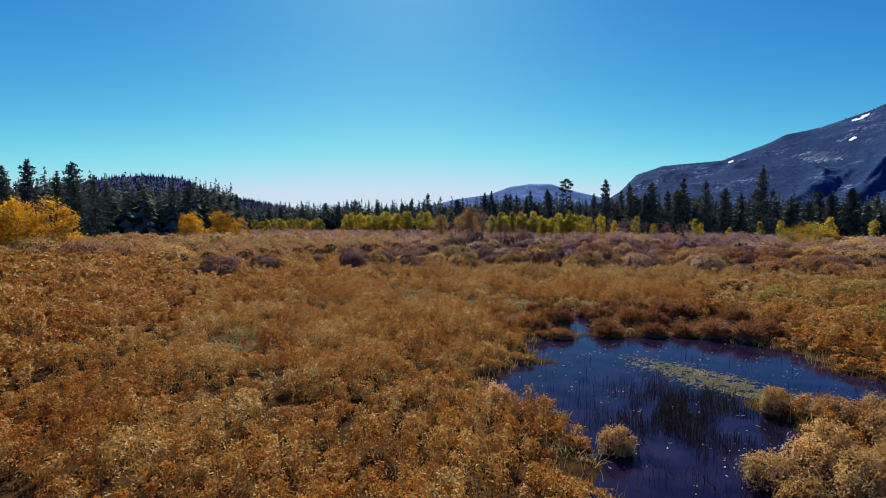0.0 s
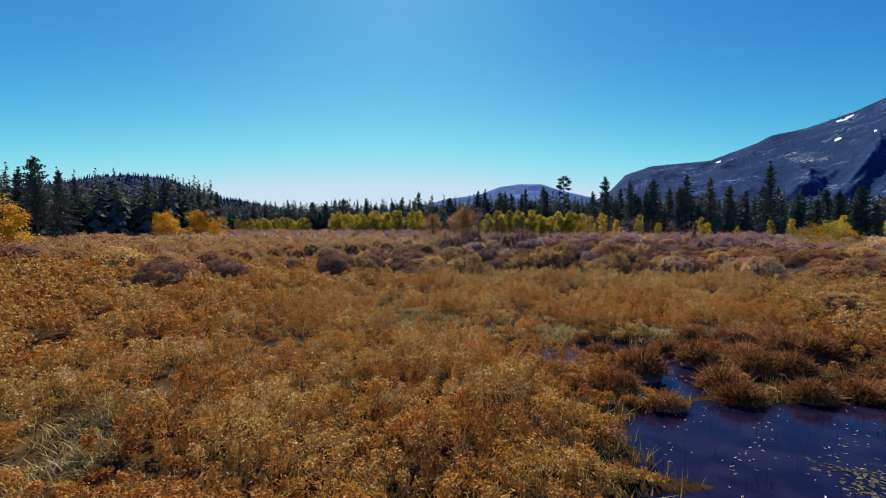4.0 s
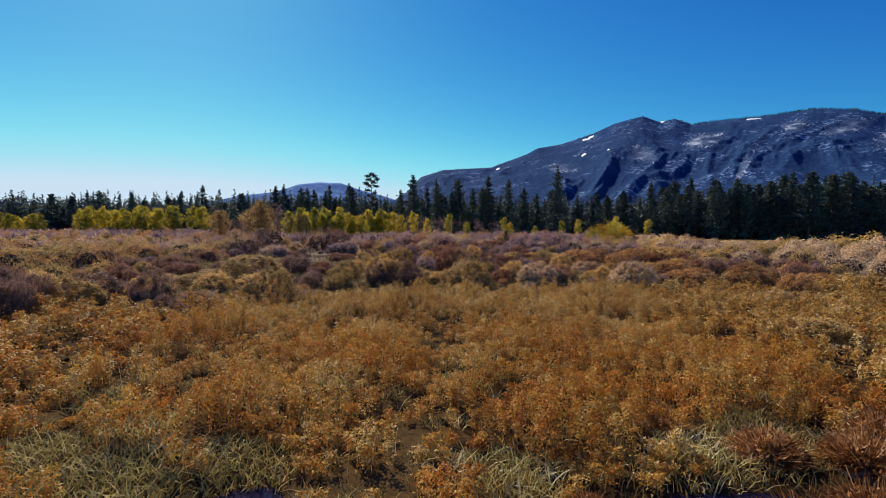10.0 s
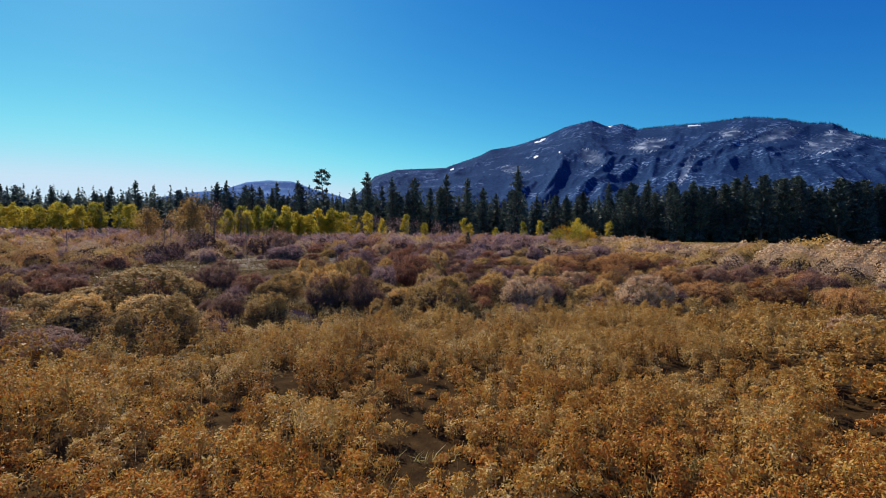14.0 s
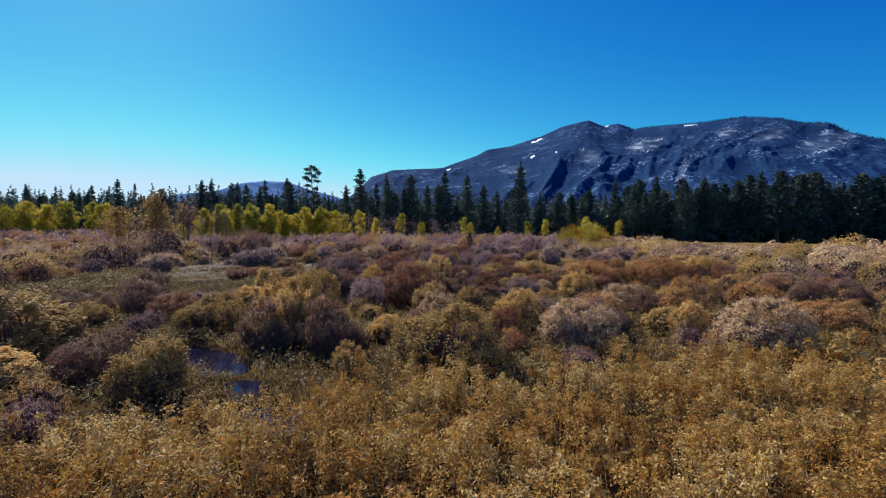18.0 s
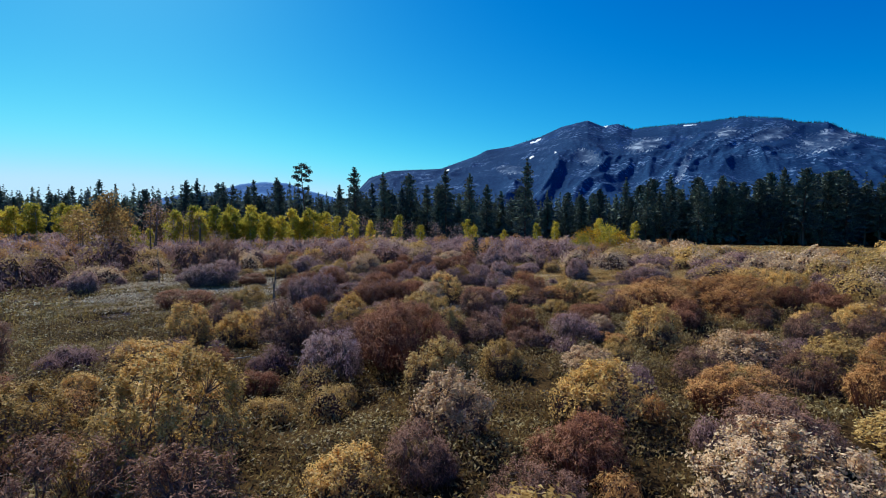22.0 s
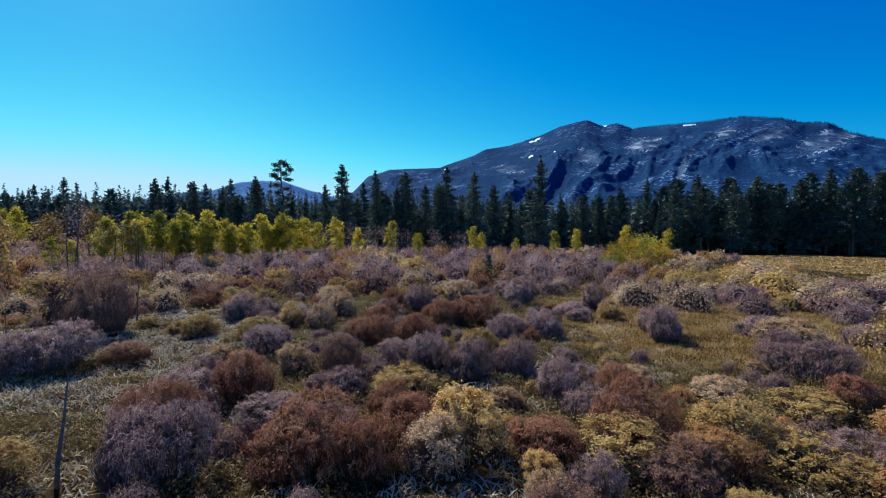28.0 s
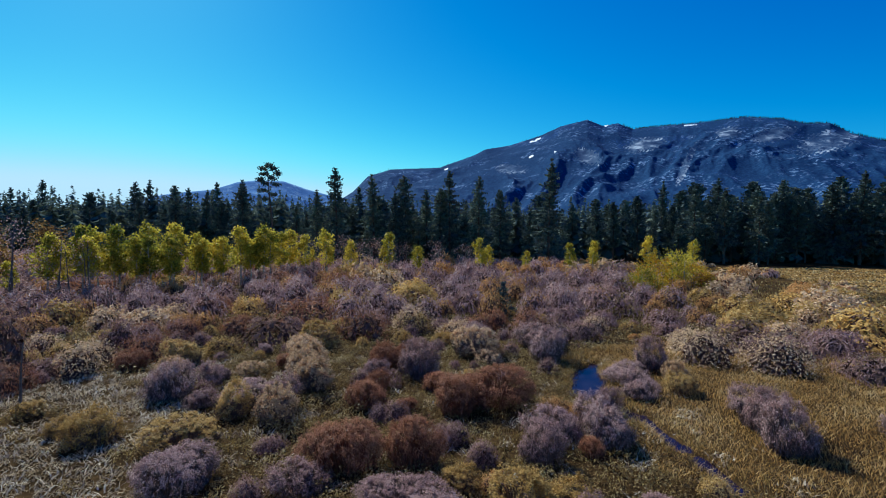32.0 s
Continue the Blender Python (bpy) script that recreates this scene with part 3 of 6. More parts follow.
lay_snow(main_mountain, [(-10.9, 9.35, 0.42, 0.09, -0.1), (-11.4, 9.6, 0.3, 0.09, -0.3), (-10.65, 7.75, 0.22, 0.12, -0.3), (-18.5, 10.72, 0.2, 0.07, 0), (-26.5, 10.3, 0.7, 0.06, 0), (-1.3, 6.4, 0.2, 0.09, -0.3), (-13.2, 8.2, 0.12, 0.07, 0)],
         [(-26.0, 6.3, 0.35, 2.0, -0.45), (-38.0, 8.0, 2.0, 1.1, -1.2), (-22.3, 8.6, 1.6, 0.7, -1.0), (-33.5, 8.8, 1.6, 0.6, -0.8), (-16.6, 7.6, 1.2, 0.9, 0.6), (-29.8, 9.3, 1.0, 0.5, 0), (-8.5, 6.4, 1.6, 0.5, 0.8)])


def cones(at, h):
    """Far conifers: two crossed upright triangles each."""
    side = unit(np.stack([at[:, 1], -at[:, 0], np.zeros(len(at))], -1))
    away = unit(at * np.array([1, 1, 0]))
    up = np.array([0, 0, 1.0])
    out = []
    for d in (side, away):
        v = np.stack([at - d * h * 0.17 - up * 3, at + d * h * 0.17 - up * 3, at + up * h], 1).reshape(-1, 3)
        out.append((v, np.arange(len(v)).reshape(-1, 3)))
    return out


def crest_trees():
    """Single conifers along the mountain's crest, where they break the skyline, and all over the near hill."""
    g = np.random.default_rng(70)
    pieces = []
    for lo, hi, count, high in ((-44, -20, 900, 13), (-20, 8, 250, 8)):
        v = np.empty(len(main_mountain.data.vertices) * 3)
        main_mountain.data.vertices.foreach_get("co", v)
        v = v.reshape(-1, 3)
        turn = np.degrees(np.arctan2(-v[:, 0], v[:, 1]))
        rise = v[:, 2] / np.hypot(v[:, 0], v[:, 1])
        column = np.round(turn, 2)
        best = {}
        for k in np.argsort(rise):
            best[column[k]] = k
        tops = v[[k for c, k in best.items() if lo < c < hi]]
        at = tops[g.integers(0, len(tops), count)] + g.normal(size=(count, 3)) * np.array([6, 6, 1.5])
        pieces += cones(at, (g.uniform(0.5, 1.2, count) * high)[:, None])
    v, f = joined(*pieces)
    tagged(new("crest_trees", mesh_of("crest_trees", v, f, M_NEEDLE)), "tiny far conifers along the mountain crest", "trees", kind="stuff")
    v = np.empty(len(wooded_hill.data.vertices) * 3)
    wooded_hill.data.vertices.foreach_get("co", v)
    v = v.reshape(-1, 3)
    v = v[v[:, 2] > 10]
    at = v[g.integers(0, len(v), 9000)] + g.normal(size=(9000, 3)) * np.array([9, 9, 1.0])
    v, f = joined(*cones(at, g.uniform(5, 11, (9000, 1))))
    # these trees take the hill's haze-blue colour
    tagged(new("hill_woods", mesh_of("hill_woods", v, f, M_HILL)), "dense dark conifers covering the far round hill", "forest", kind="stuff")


crest_trees()

# ---------- kinds of plants ----------
def slivers(a, b, w0, w1, g):
    """Very thin twigs: flat tapered strips, each turned its own way."""
    d = unit(b - a)
    s = unit(np.cross(d, g.normal(size=a.shape)))
    v = np.stack([a - s * w0, a + s * w0, b + s * w1, b - s * w1], 1).reshape(-1, 3)
    return v, np.arange(len(v)).reshape(-1, 4)


def willow(name, leaf_material, twig_material, radius, height, stems, twig_count, leaf_count, leaf_size, seed, open_top=0.25, spread=0.13, fork=2.0, long=1.7):
    """A many-stemmed willow bush: stems fan from the root to a dome, twigs fork off, leaves sit in tufts on the twigs."""
    g = np.random.default_rng(seed)
    lobes = [(g.uniform(0, 6.28), g.uniform(0.3, 1.2), g.uniform(0.05, 0.16)) for _ in range(7)]

    def dome(n, low=0.05):
        turn, rise = g.uniform(0, 2 * np.pi, n), np.arccos(g.uniform(low, 1.0, n))
        k = np.ones(n)
        for w, q, amount in lobes:
            near = np.cos(turn - w) * np.sin(rise) * np.sin(q) + np.cos(rise) * np.cos(q)
            k += amount * np.clip((near - 0.75) * 4, -0.5, 1)
        k *= 1 - open_top * g.uniform(0, 1, n) ** 2.2
        return np.stack([np.cos(turn) * np.sin(rise) * radius, np.sin(turn) * np.sin(rise) * radius, np.cos(rise) * height], -1) * k[:, None]

    tips = dome(stems, 0.2)
    wood, starts, ends = [], [], []
    for tip in tips:
        root = np.array([g.normal() * radius * 0.14, g.normal() * radius * 0.14, -0.1])
        mid = root * 0.6 + tip * 0.4 + np.array([0, 0, height * 0.14]) + g.normal(size=3) * 0.06
        pts = [root, (root + mid) / 2 + g.normal(size=3) * 0.03, mid, (mid + tip) / 2 + g.normal(size=3) * 0.05, tip * 0.93]
        wood.append(tube(pts, np.array([0.024, 0.02, 0.015, 0.009, 0.003]), 4))
        starts += [pts[2], pts[3], pts[3] * 0.5 + pts[4] * 0.5]
    starts = np.array(starts)
    ends = dome(twig_count)
    near = np.argmin(((ends[:, None] - starts[None]) ** 2).sum(-1) + g.uniform(0, 0.2, (twig_count, len(starts))), 1)
    a = starts[near]
    bend = (a + ends) / 2 + np.array([0, 0, 0.1]) * radius + g.normal(size=a.shape) * 0.04
    wood += [slivers(a, bend, 0.009, 0.006, g), slivers(bend, ends, 0.007, 0.003, g)]
    shoot = g.integers(0, twig_count, int(twig_count * fork))
    root = bend[shoot] + (ends - bend)[shoot] * g.uniform(0.2, 0.9, len(shoot))[:, None]
    out = unit(ends[shoot] / radius * 0.6 + np.array([0, 0, 0.75]) + g.normal(size=root.shape) * 0.3)
    shoots = root + out * (g.uniform(0.1, 0.32, len(shoot)) * (0.6 + 0.25 * height))[:, None]
    wood.append(slivers(root, shoots, 0.006, 0.002, g))
    deep = np.clip(g.normal(size=(twig_count * 2, 3)), -1.3, 1.3) * np.array([radius * 0.3, radius * 0.3, 0])
    reach = deep * 1.35 + np.array([0, 0, 1.0]) * (height * g.uniform(0.3, 0.62, (len(deep), 1)))
    wood.append(slivers(deep - np.array([0, 0, 0.05]), reach, 0.011, 0.005, g))
    v, f = joined(*wood)
    ob = new(name)
    part("wood", mesh_of("wood", v, f, twig_material), ob)
    chance = np.clip(shoots[:, 2] / height, 0.05, 1) ** 1.5 * g.uniform(0.2, 1.0, len(shoots))
    pick = g.choice(len(shoots), leaf_count, p=chance / chance.sum())
    at = root[pick] + (shoots - root)[pick] * g.uniform(0.1, 1.1, leaf_count)[:, None] + g.normal(size=(leaf_count, 3)) * spread * 0.4
    at[:, 2] = np.maximum(at[:, 2], 0.15)
    face = at / np.array([radius ** 2, radius ** 2, height ** 2]) * radius + np.array([0, 0, 0.12])
    v, f = flecks(at, leaf_size, 3.0 if long > 4 else 0.9, long, g, face, 0.5)
    tufts = [(v, f)]
    if long > 4:
        ends = shoots[g.choice(len(shoots), leaf_count // 2, p=chance ** 2 / (chance ** 2).sum())] + g.normal(size=(leaf_count // 2, 3)) * 0.03
        tufts.append(flecks(ends, leaf_size * 2.0, 0.6, 1.6, g, ends / np.array([radius ** 2, radius ** 2, height ** 2]) * radius + np.array([0, 0, 0.3]), 0.4))
    v, f = joined(*tufts)
    part("foliage", mesh_of("foliage", v, f, leaf_material), ob)
    return ob


def conifer(name, height, width, seed, bare=0.12, droop=0.25, whorls=34, gaps=0.1, tip=0.75, spray=0.8):
    """A conifer: a tapered trunk and whorls of drooping branches, each hung with needle sprays."""
    g = np.random.default_rng(seed)
    ob = new(name)
    lean = g.normal(size=2) * 0.012 * height
    pts = [(lean[0] * k * k, lean[1] * k * k, height * k - 0.3 * (k == 0)) for k in np.linspace(0, 1, 6)]
    v, f = tube(pts, height * np.array([0.018, 0.0145, 0.0115, 0.0085, 0.005, 0.0012]), 7)
    part("trunk", mesh_of("trunk", v, [f], M_BARK, True), ob)
    at, way, size, limbs_a, limbs_b = [], [], [], [], []
    for k in np.linspace(bare, 0.995, whorls):
        long = width / 2 * (1 - (k - bare) / (1 - bare)) ** tip * min(1, (k - bare) * 5 + 0.55) * g.uniform(0.7, 1.15) + 0.12
        for w in g.uniform(0, 6.28) + np.arange(5) * 1.257 + g.normal(size=5) * 0.25:
            if g.random() < gaps:
                continue
            reach = long * g.uniform(0.5, 1.45)
            out = np.array([np.cos(w), np.sin(w), 0.25 - droop * 1.6 * (1 - k)])
            base = np.array([lean[0] * k * k, lean[1] * k * k, height * k])
            limbs_a.append(base)
            limbs_b.append(base + out * reach)
            n = max(2, int(2 + reach * 1.9))
            for q in np.linspace(0.25, 1.0, n):
                at.append(base + out * reach * q + g.normal(size=3) * 0.10 + np.array([0, 0, -0.18 * reach * q * q * droop]))
                way.append(out + g.normal(size=3) * 0.35)
                size.append(spray * (1.15 - 0.45 * q) * (0.65 + 0.35 * min(1, reach)))
    at, way, size = np.array(at), unit(np.array(way)), np.array(size)[:, None]
    side = unit(np.cross(way, np.array([0, 0, 1.0])) + g.normal(size=at.shape) * 0.45)
    v = np.stack([at - way * size * 0.6, at + side * size * 0.5, at + way * size * 0.9, at - side * size * 0.5], 1).reshape(-1, 3)
    f = np.arange(len(v)).reshape(-1, 4)
    hang = np.stack([at - way * size * 0.4, at + way * size * 0.4, at + way * size * 0.15 - np.array([0, 0, 1.0]) * size * 0.8], 1).reshape(-1, 3)
    f2 = np.arange(len(hang)).reshape(-1, 3)
    lv, lf = twigs(np.array(limbs_a), np.array(limbs_b), 0.035, 0.01)
    v, f = joined((v, f), (hang, f2), (lv, lf))
    part("crown", mesh_of("crown", v, f, M_NEEDLE), ob)
    return ob


def broadleaf(name, height, width, leaf_material, bark_material, seed, clumps=26, leaf_count=700, leaf_size=0.2, clear=0.25, trunks=1):
    """A slim broadleaf tree: trunk, rising limbs, and leaves in clumps with gaps between them."""
    g = np.random.default_rng(seed)
    ob = new(name)
    wood, centres = [], []
    for q in range(trunks):
        foot = np.array([g.normal(), g.normal(), 0]) * 0.16 * width * (trunks > 1)
        lean = g.normal(size=2) * 0.06 * height * (0.5 + 0.5 * (trunks > 1))
        tall = height * (1 if q == 0 else g.uniform(0.75, 0.95))
        axis = [foot + np.array([lean[0] * k, lean[1] * k, tall * k - 0.15 * (k == 0)]) + g.normal(size=3) * 0.04 * (0 < k < 1) for k in np.linspace(0, 0.95, 5)]
        wood.append(tube(axis, tall * np.array([0.013, 0.011, 0.008, 0.005, 0.0015]), 6))
        for k in np.linspace(clear, 0.97, max(3, clumps // trunks)):
            w = g.uniform(0, 6.28)
            body = np.sin(np.pi * min(0.98, 0.18 + 0.82 * (k - clear) / (1 - clear))) ** 0.6
            reach = width / 2 * body * g.uniform(0.3, 1.05)
            base = foot + np.array([lean[0] * k, lean[1] * k, tall * max(0.1, k - 0.12)])
            tip = foot + np.array([lean[0] * k + np.cos(w) * reach, lean[1] * k + np.sin(w) * reach, tall * k])
            wood.append(twigs(base[None], tip[None], 0.022, 0.006))
            centres.append(tip)
    v, f = joined(*wood)
    part("trunk", mesh_of("trunk", v, f, bark_material), ob)
    centres = np.array(centres)
    pick = g.integers(0, len(centres), leaf_count)
    at = centres[pick] + g.normal(size=(leaf_count, 3)) * np.array([0.17, 0.17, 0.15]) * width * 0.55
    at[:, 2] = np.maximum(at[:, 2], 0.3)
    v, f = leaves(at, leaf_size, 0.0, 1.25, g)
    part("crown", mesh_of("crown", v, [f], leaf_material), ob)
    return ob


def place(protos, spots, label, category, group):
    """Copies of a kind at (x, y, scale, height scale), turned at random; returns how many."""
    for n, (x, y, s, h) in enumerate(spots):
        proto = protos[n % len(protos)] if not isinstance(protos, dict) else protos[n]
        z = float(ground_z(np.array([float(x)]), np.array([float(y)]))[0])
        ob = copy_thing(proto, pose(x, y, max(z, -0.05), 0, 0, random.uniform(0, 360)) @ Matrix.Diagonal((s, s, s * h, 1)))
        ob.name = proto.name.split(".")[0]
        tagged(ob, label, category, group)


def retire(protos):
    """Removes the models from which the copies were made."""
    for ob in protos:
        for o in (*ob.children_recursive, ob):
            bpy.data.objects.remove(o)


# ---------- low growth of the marsh ----------
FLIGHT = np.array([(0, 0), (-5, 8), (-10, 17), (-12.5, 27), (-13.5, 45), (-14, 83), (-14, 100)], float)


def off_line(x, y):
    best = np.full(np.shape(x), 1e9)
    for (ax, ay), (bx, by) in zip(FLIGHT, FLIGHT[1:]):
        k = np.clip(((x - ax) * (bx - ax) + (y - ay) * (by - ay)) / ((bx - ax) ** 2 + (by - ay) ** 2), 0, 1)
        best = np.minimum(best, np.hypot(x - ax - k * (bx - ax), y - ay - k * (by - ay)))
    return best


def scatter(x0, x1, y0, y1, cell, g):
    x, y = np.meshgrid(np.arange(x0, x1, cell), np.arange(y0, y1, cell))
    return (x + g.uniform(0, cell, x.shape)).ravel(), (y + g.uniform(0, cell, y.shape)).ravel()


def in_view(x, y):
    """The wedge of the marsh that lies ahead of the flight."""
    return (x < np.where(y < 32, 0.3 * y + 6, 1.15 * (y - 32) + 15.6)) & (x > -2.9 * y - 4)


DITCHES = [  # muddy runs where little grows
    [(-18.5, 3.0), (-16.4, 6.0), (-16.4, 7.8), (-13.4, 9.6)], [(-16.6, 12.8), (-19.6, 14.4), (-19.9, 18.0)], [(-7.3, 8.6), (-6.6, 10.4)],
    [(-19.9, 19.4), (-19.0, 20.2)], [(-16.2, 20.2), (-15.4, 23.6)], [(-23.9, 32.7), (-20.0, 32.8), (-19.9, 30.2), (-17.2, 29.4)], [(-22.8, 35.0), (-21.4, 36.2)],
    [(-13.7, 31.0), (-11.7, 33.4), (-9.8, 37.0)], [(-16.8, 42.4), (-18.1, 46.0)], [(-10.6, 48.2), (-10.0, 48.4)],
]


def ditch(x, y):
    """Metres to the nearest muddy run."""
    best = np.full(np.shape(x), 1e9)
    for run in DITCHES:
        for (ax, ay), (bx, by) in zip(run, run[1:]):
            k = np.clip(((x - ax) * (bx - ax) + (y - ay) * (by - ay)) / ((bx - ax) ** 2 + (by - ay) ** 2), 0, 1)
            best = np.minimum(best, np.hypot(x - ax - k * (bx - ax), y - ay - k * (by - ay)))
    return best + 0.8 * (smooth_noise(x, y, 2.5, 9) - 0.5)


def mounds(x, y, cell, seed):
    """Bushy mounds on a loose grid: 1 at the middle of each, falling to 0 in the gaps between."""
    out = np.zeros(np.shape(x))
    ix, iy = np.floor(x / cell), np.floor(y / cell)
    for dx in (-1, 0, 1):
        for dy in (-1, 0, 1):
            cx, cy = ix + dx, iy + dy
            h1 = np.modf(np.abs(np.sin(cx * 127.1 + cy * 311.7 + seed) * 43758.5))[0]
            h2 = np.modf(np.abs(np.sin(cx * 269.5 + cy * 183.3 + seed) * 43758.5))[0]
            h3 = np.modf(np.abs(np.sin(cx * 91.7 + cy * 47.3 + seed) * 43758.5))[0]
            d = np.hypot(x - (cx + h1) * cell, y - (cy + h2) * cell) / (cell * (0.45 + 0.45 * h3))
            out = np.maximum(out, (1 - d * d) * (0.55 + 0.45 * h2))
    return np.clip(out, 0, 1)


def hummocks(x, y):
    """Three sizes of mound over one another."""
    return np.clip(0.26 * mounds(x, y, 0.95, 2.0) + 0.44 * mounds(x, y, 2.2, 5.0) + 0.36 * mounds(x, y, 4.6, 9.0), 0, 1.1)


def flopped(x, y):
    """Where pale sedge has flopped over round the pools and muddy runs."""
    out = np.zeros(np.shape(x))
    for px, py, r in ((-18.6, 29.6, 1.9), (-20.6, 30.2, 1.5), (-17.6, 27.9, 1.6), (-16.2, 30.2, 1.2), (-21.6, 33.6, 1.2), (-11.0, 30.4, 1.3), (-10.9, 28.8, 1.0), (-6.7, 31.4, 1.2), (-5.2, 32.4, 1.5),
                      (-12.2, 36.0, 1.0), (-18.5, 15.8, 1.3), (-17.4, 13.9, 1.2), (-16.2, 12.6, 1.0), (-4.2, 13.4, 0.8), (-7.2, 31.8, 1.0), (-19.4, 32.2, 1.0)):
        out = np.maximum(out, 1 - np.hypot(x - px, y - py) / r)
    return out + 0.7 * (smooth_noise(x, y, 1.6, 43) - 0.5)


def low_growth():
    g = np.random.default_rng(11)
    pieces, tawny = [], []
    for near, far, cell, count, size in ((0, 12, 0.36, 135, 0.036), (12, 24, 0.44, 76, 0.064), (24, 42, 0.58, 54, 0.108), (42, 130, 1.05, 34, 0.23)):
        x, y = scatter(-130, 110, 2, 110, cell, g)
        d = off_line(x, y)
        keep = (d >= near) & (d < far) & in_view(x, y) & (y < willow_edge(x) + g.normal(size=len(x)) * 1.5 + np.clip(-30 - x, 0, 14)) & (wetness(x, y) < -0.22) & (ditch(x, y) > 0.3) & (flopped(x, y) < 0.25)
        x, y = x[keep], y[keep]
        bulk = hummocks(x, y)
        bog = np.hypot((x + 2.6) / 5.6, (y - 28.4) / 4.6) + 0.5 * (smooth_noise(x, y, 2.0, 48) - 0.5) < 0.95
        keep = (g.random(len(x)) < np.clip((bulk - 0.25) * 9.0, 0.22, 1)) & (~bog | (g.random(len(x)) < 0.12))
        x, y, bulk = x[keep], y[keep], bulk[keep]
        tall = np.maximum(1.75 * bulk - 0.12, 0.17) * (0.8 + 0.4 * smooth_noise(x, y, 6, 6)) * g.uniform(0.7, 1.25, len(x)) * np.clip(-wetness(x, y) * 0.8 + 0.12, 0.25, 1)
        z = ground_z(x, y)
        n = len(x) * count
        who = np.repeat(np.arange(len(x)), count)
        up = g.beta(2.4, 1.1, n)
        wide = cell * 0.47 * (1.05 - 0.4 * up)
        at = np.stack([x[who] + g.normal(size=n) * wide * 0.6, y[who] + g.normal(size=n) * wide * 0.6, z[who] + tall[who] * up], -1)
        slope = [hummocks(px, py) for px, py in ((x + 0.25, y), (x, y + 0.25))]
        face = np.stack([(bulk - slope[0])[who] * 5.0 + (at[:, 0] - x[who]) * 0.5 / cell, (bulk - slope[1])[who] * 5.0 + (at[:, 1] - y[who]) * 0.5 / cell, np.full(n, 0.6)], -1)
        v, f = flecks(at, size, 1.0, 2.0, g, face, 0.6)
        dun = at[:, 1] + 10 * (smooth_noise(at[:, 0], at[:, 1], 9, 7) - 0.5) + np.clip(at[:, 0] + 6, 0, 20) * 0.6 - np.clip(-30 - at[:, 0], 0, 14) + g.normal(size=len(at)) * 5.0 > 42
        for some, store in ((~dun, pieces), (dun, tawny)):
            k = np.nonzero(some)[0]
            store.append((v.reshape(-1, 3, 3)[k].reshape(-1, 3), np.arange(3 * len(k)).reshape(-1, 3)))
        if far < 20:
            who = np.repeat(np.arange(len(x)), 2)
            root = np.stack([x[who] + g.normal(size=len(who)) * 0.16, y[who] + g.normal(size=len(who)) * 0.16, z[who]], -1)
            pieces.append(blades(root, tall[who] * 1.05, 0.011, 0.4, g))
    x, y = scatter(-75, 75, -40, 80, 1.3, g)        # the same growth beside and behind the flight, coarser
    keep = ~in_view(x, y) & (off_line(x, y) < 62) & (y < willow_edge(x)) & (wetness(x, y) < -0.1) & (mounds(x, y, 3.8, 9.0) > 0.08)
    x, y = x[keep], y[keep]
    who = np.repeat(np.arange(len(x)), 16)
    at = np.stack([x[who] + g.normal(size=len(who)) * 0.5, y[who] + g.normal(size=len(who)) * 0.5, 0.15 + g.beta(2.4, 1.1, len(who)) * (0.25 + 0.8 * mounds(x, y, 3.8, 9.0)[who])], -1)
    pieces.append(flecks(at, 0.24, 0.8, 1.9, g, np.tile(np.array([[0, 0, 1.0]]), (len(who), 1)), 0.7))
    v, f = joined(*pieces)
    tagged(new("marsh_shrubs", mesh_of("marsh_shrubs", v, f, M_MEADOW)), "knee-high orange and golden autumn shrubs covering the marsh", "shrubs", kind="stuff")
    v, f = joined(*tawny)
    tagged(new("dun_shrubs", mesh_of("dun_shrubs", v, f, M_DUN)), "knee-high dun and olive shrubs before the willows", "shrubs", kind="stuff")


def field(x, y):
    """Where the open grass between the willows is golden: 1 in the fields, 0 elsewhere."""
    a = np.exp(-(((x - 6) / 11) ** 2 + ((y - 108) / 13) ** 4))
    b = np.exp(-(((x - 6) / 5) ** 2 + ((y - 57) / 5) ** 2)) * 0.5
    c = ((x > 52) & (y > 148)) * 1.0
    return np.maximum(np.maximum(a, b), c)


def litter(x, y):
    """Where last year's straw lies matted and pale."""
    out = np.zeros(np.shape(x))
    for px, py, r in ((-29, 100, 4.5), (-27, 104, 4), (-31, 92, 4), (-38, 96, 5), (-30, 107, 4), (-24, 84, 2.5), (-13, 84, 3), (-33, 101, 5), (-27, 91, 3), (-34, 109, 5), (-26, 98, 3.5), (-30, 113, 3), (-38, 104, 5), (-24, 110, 2.5), (-36, 88, 4), (-32, 84, 3.5), (-25, 94, 3.2), (-28, 96, 3), (-22, 91, 2.2)):
        out = np.maximum(out, 1 - np.hypot(x - px, y - py) / r)
    return out + (smooth_noise(x, y, 3, 41) - 0.5)


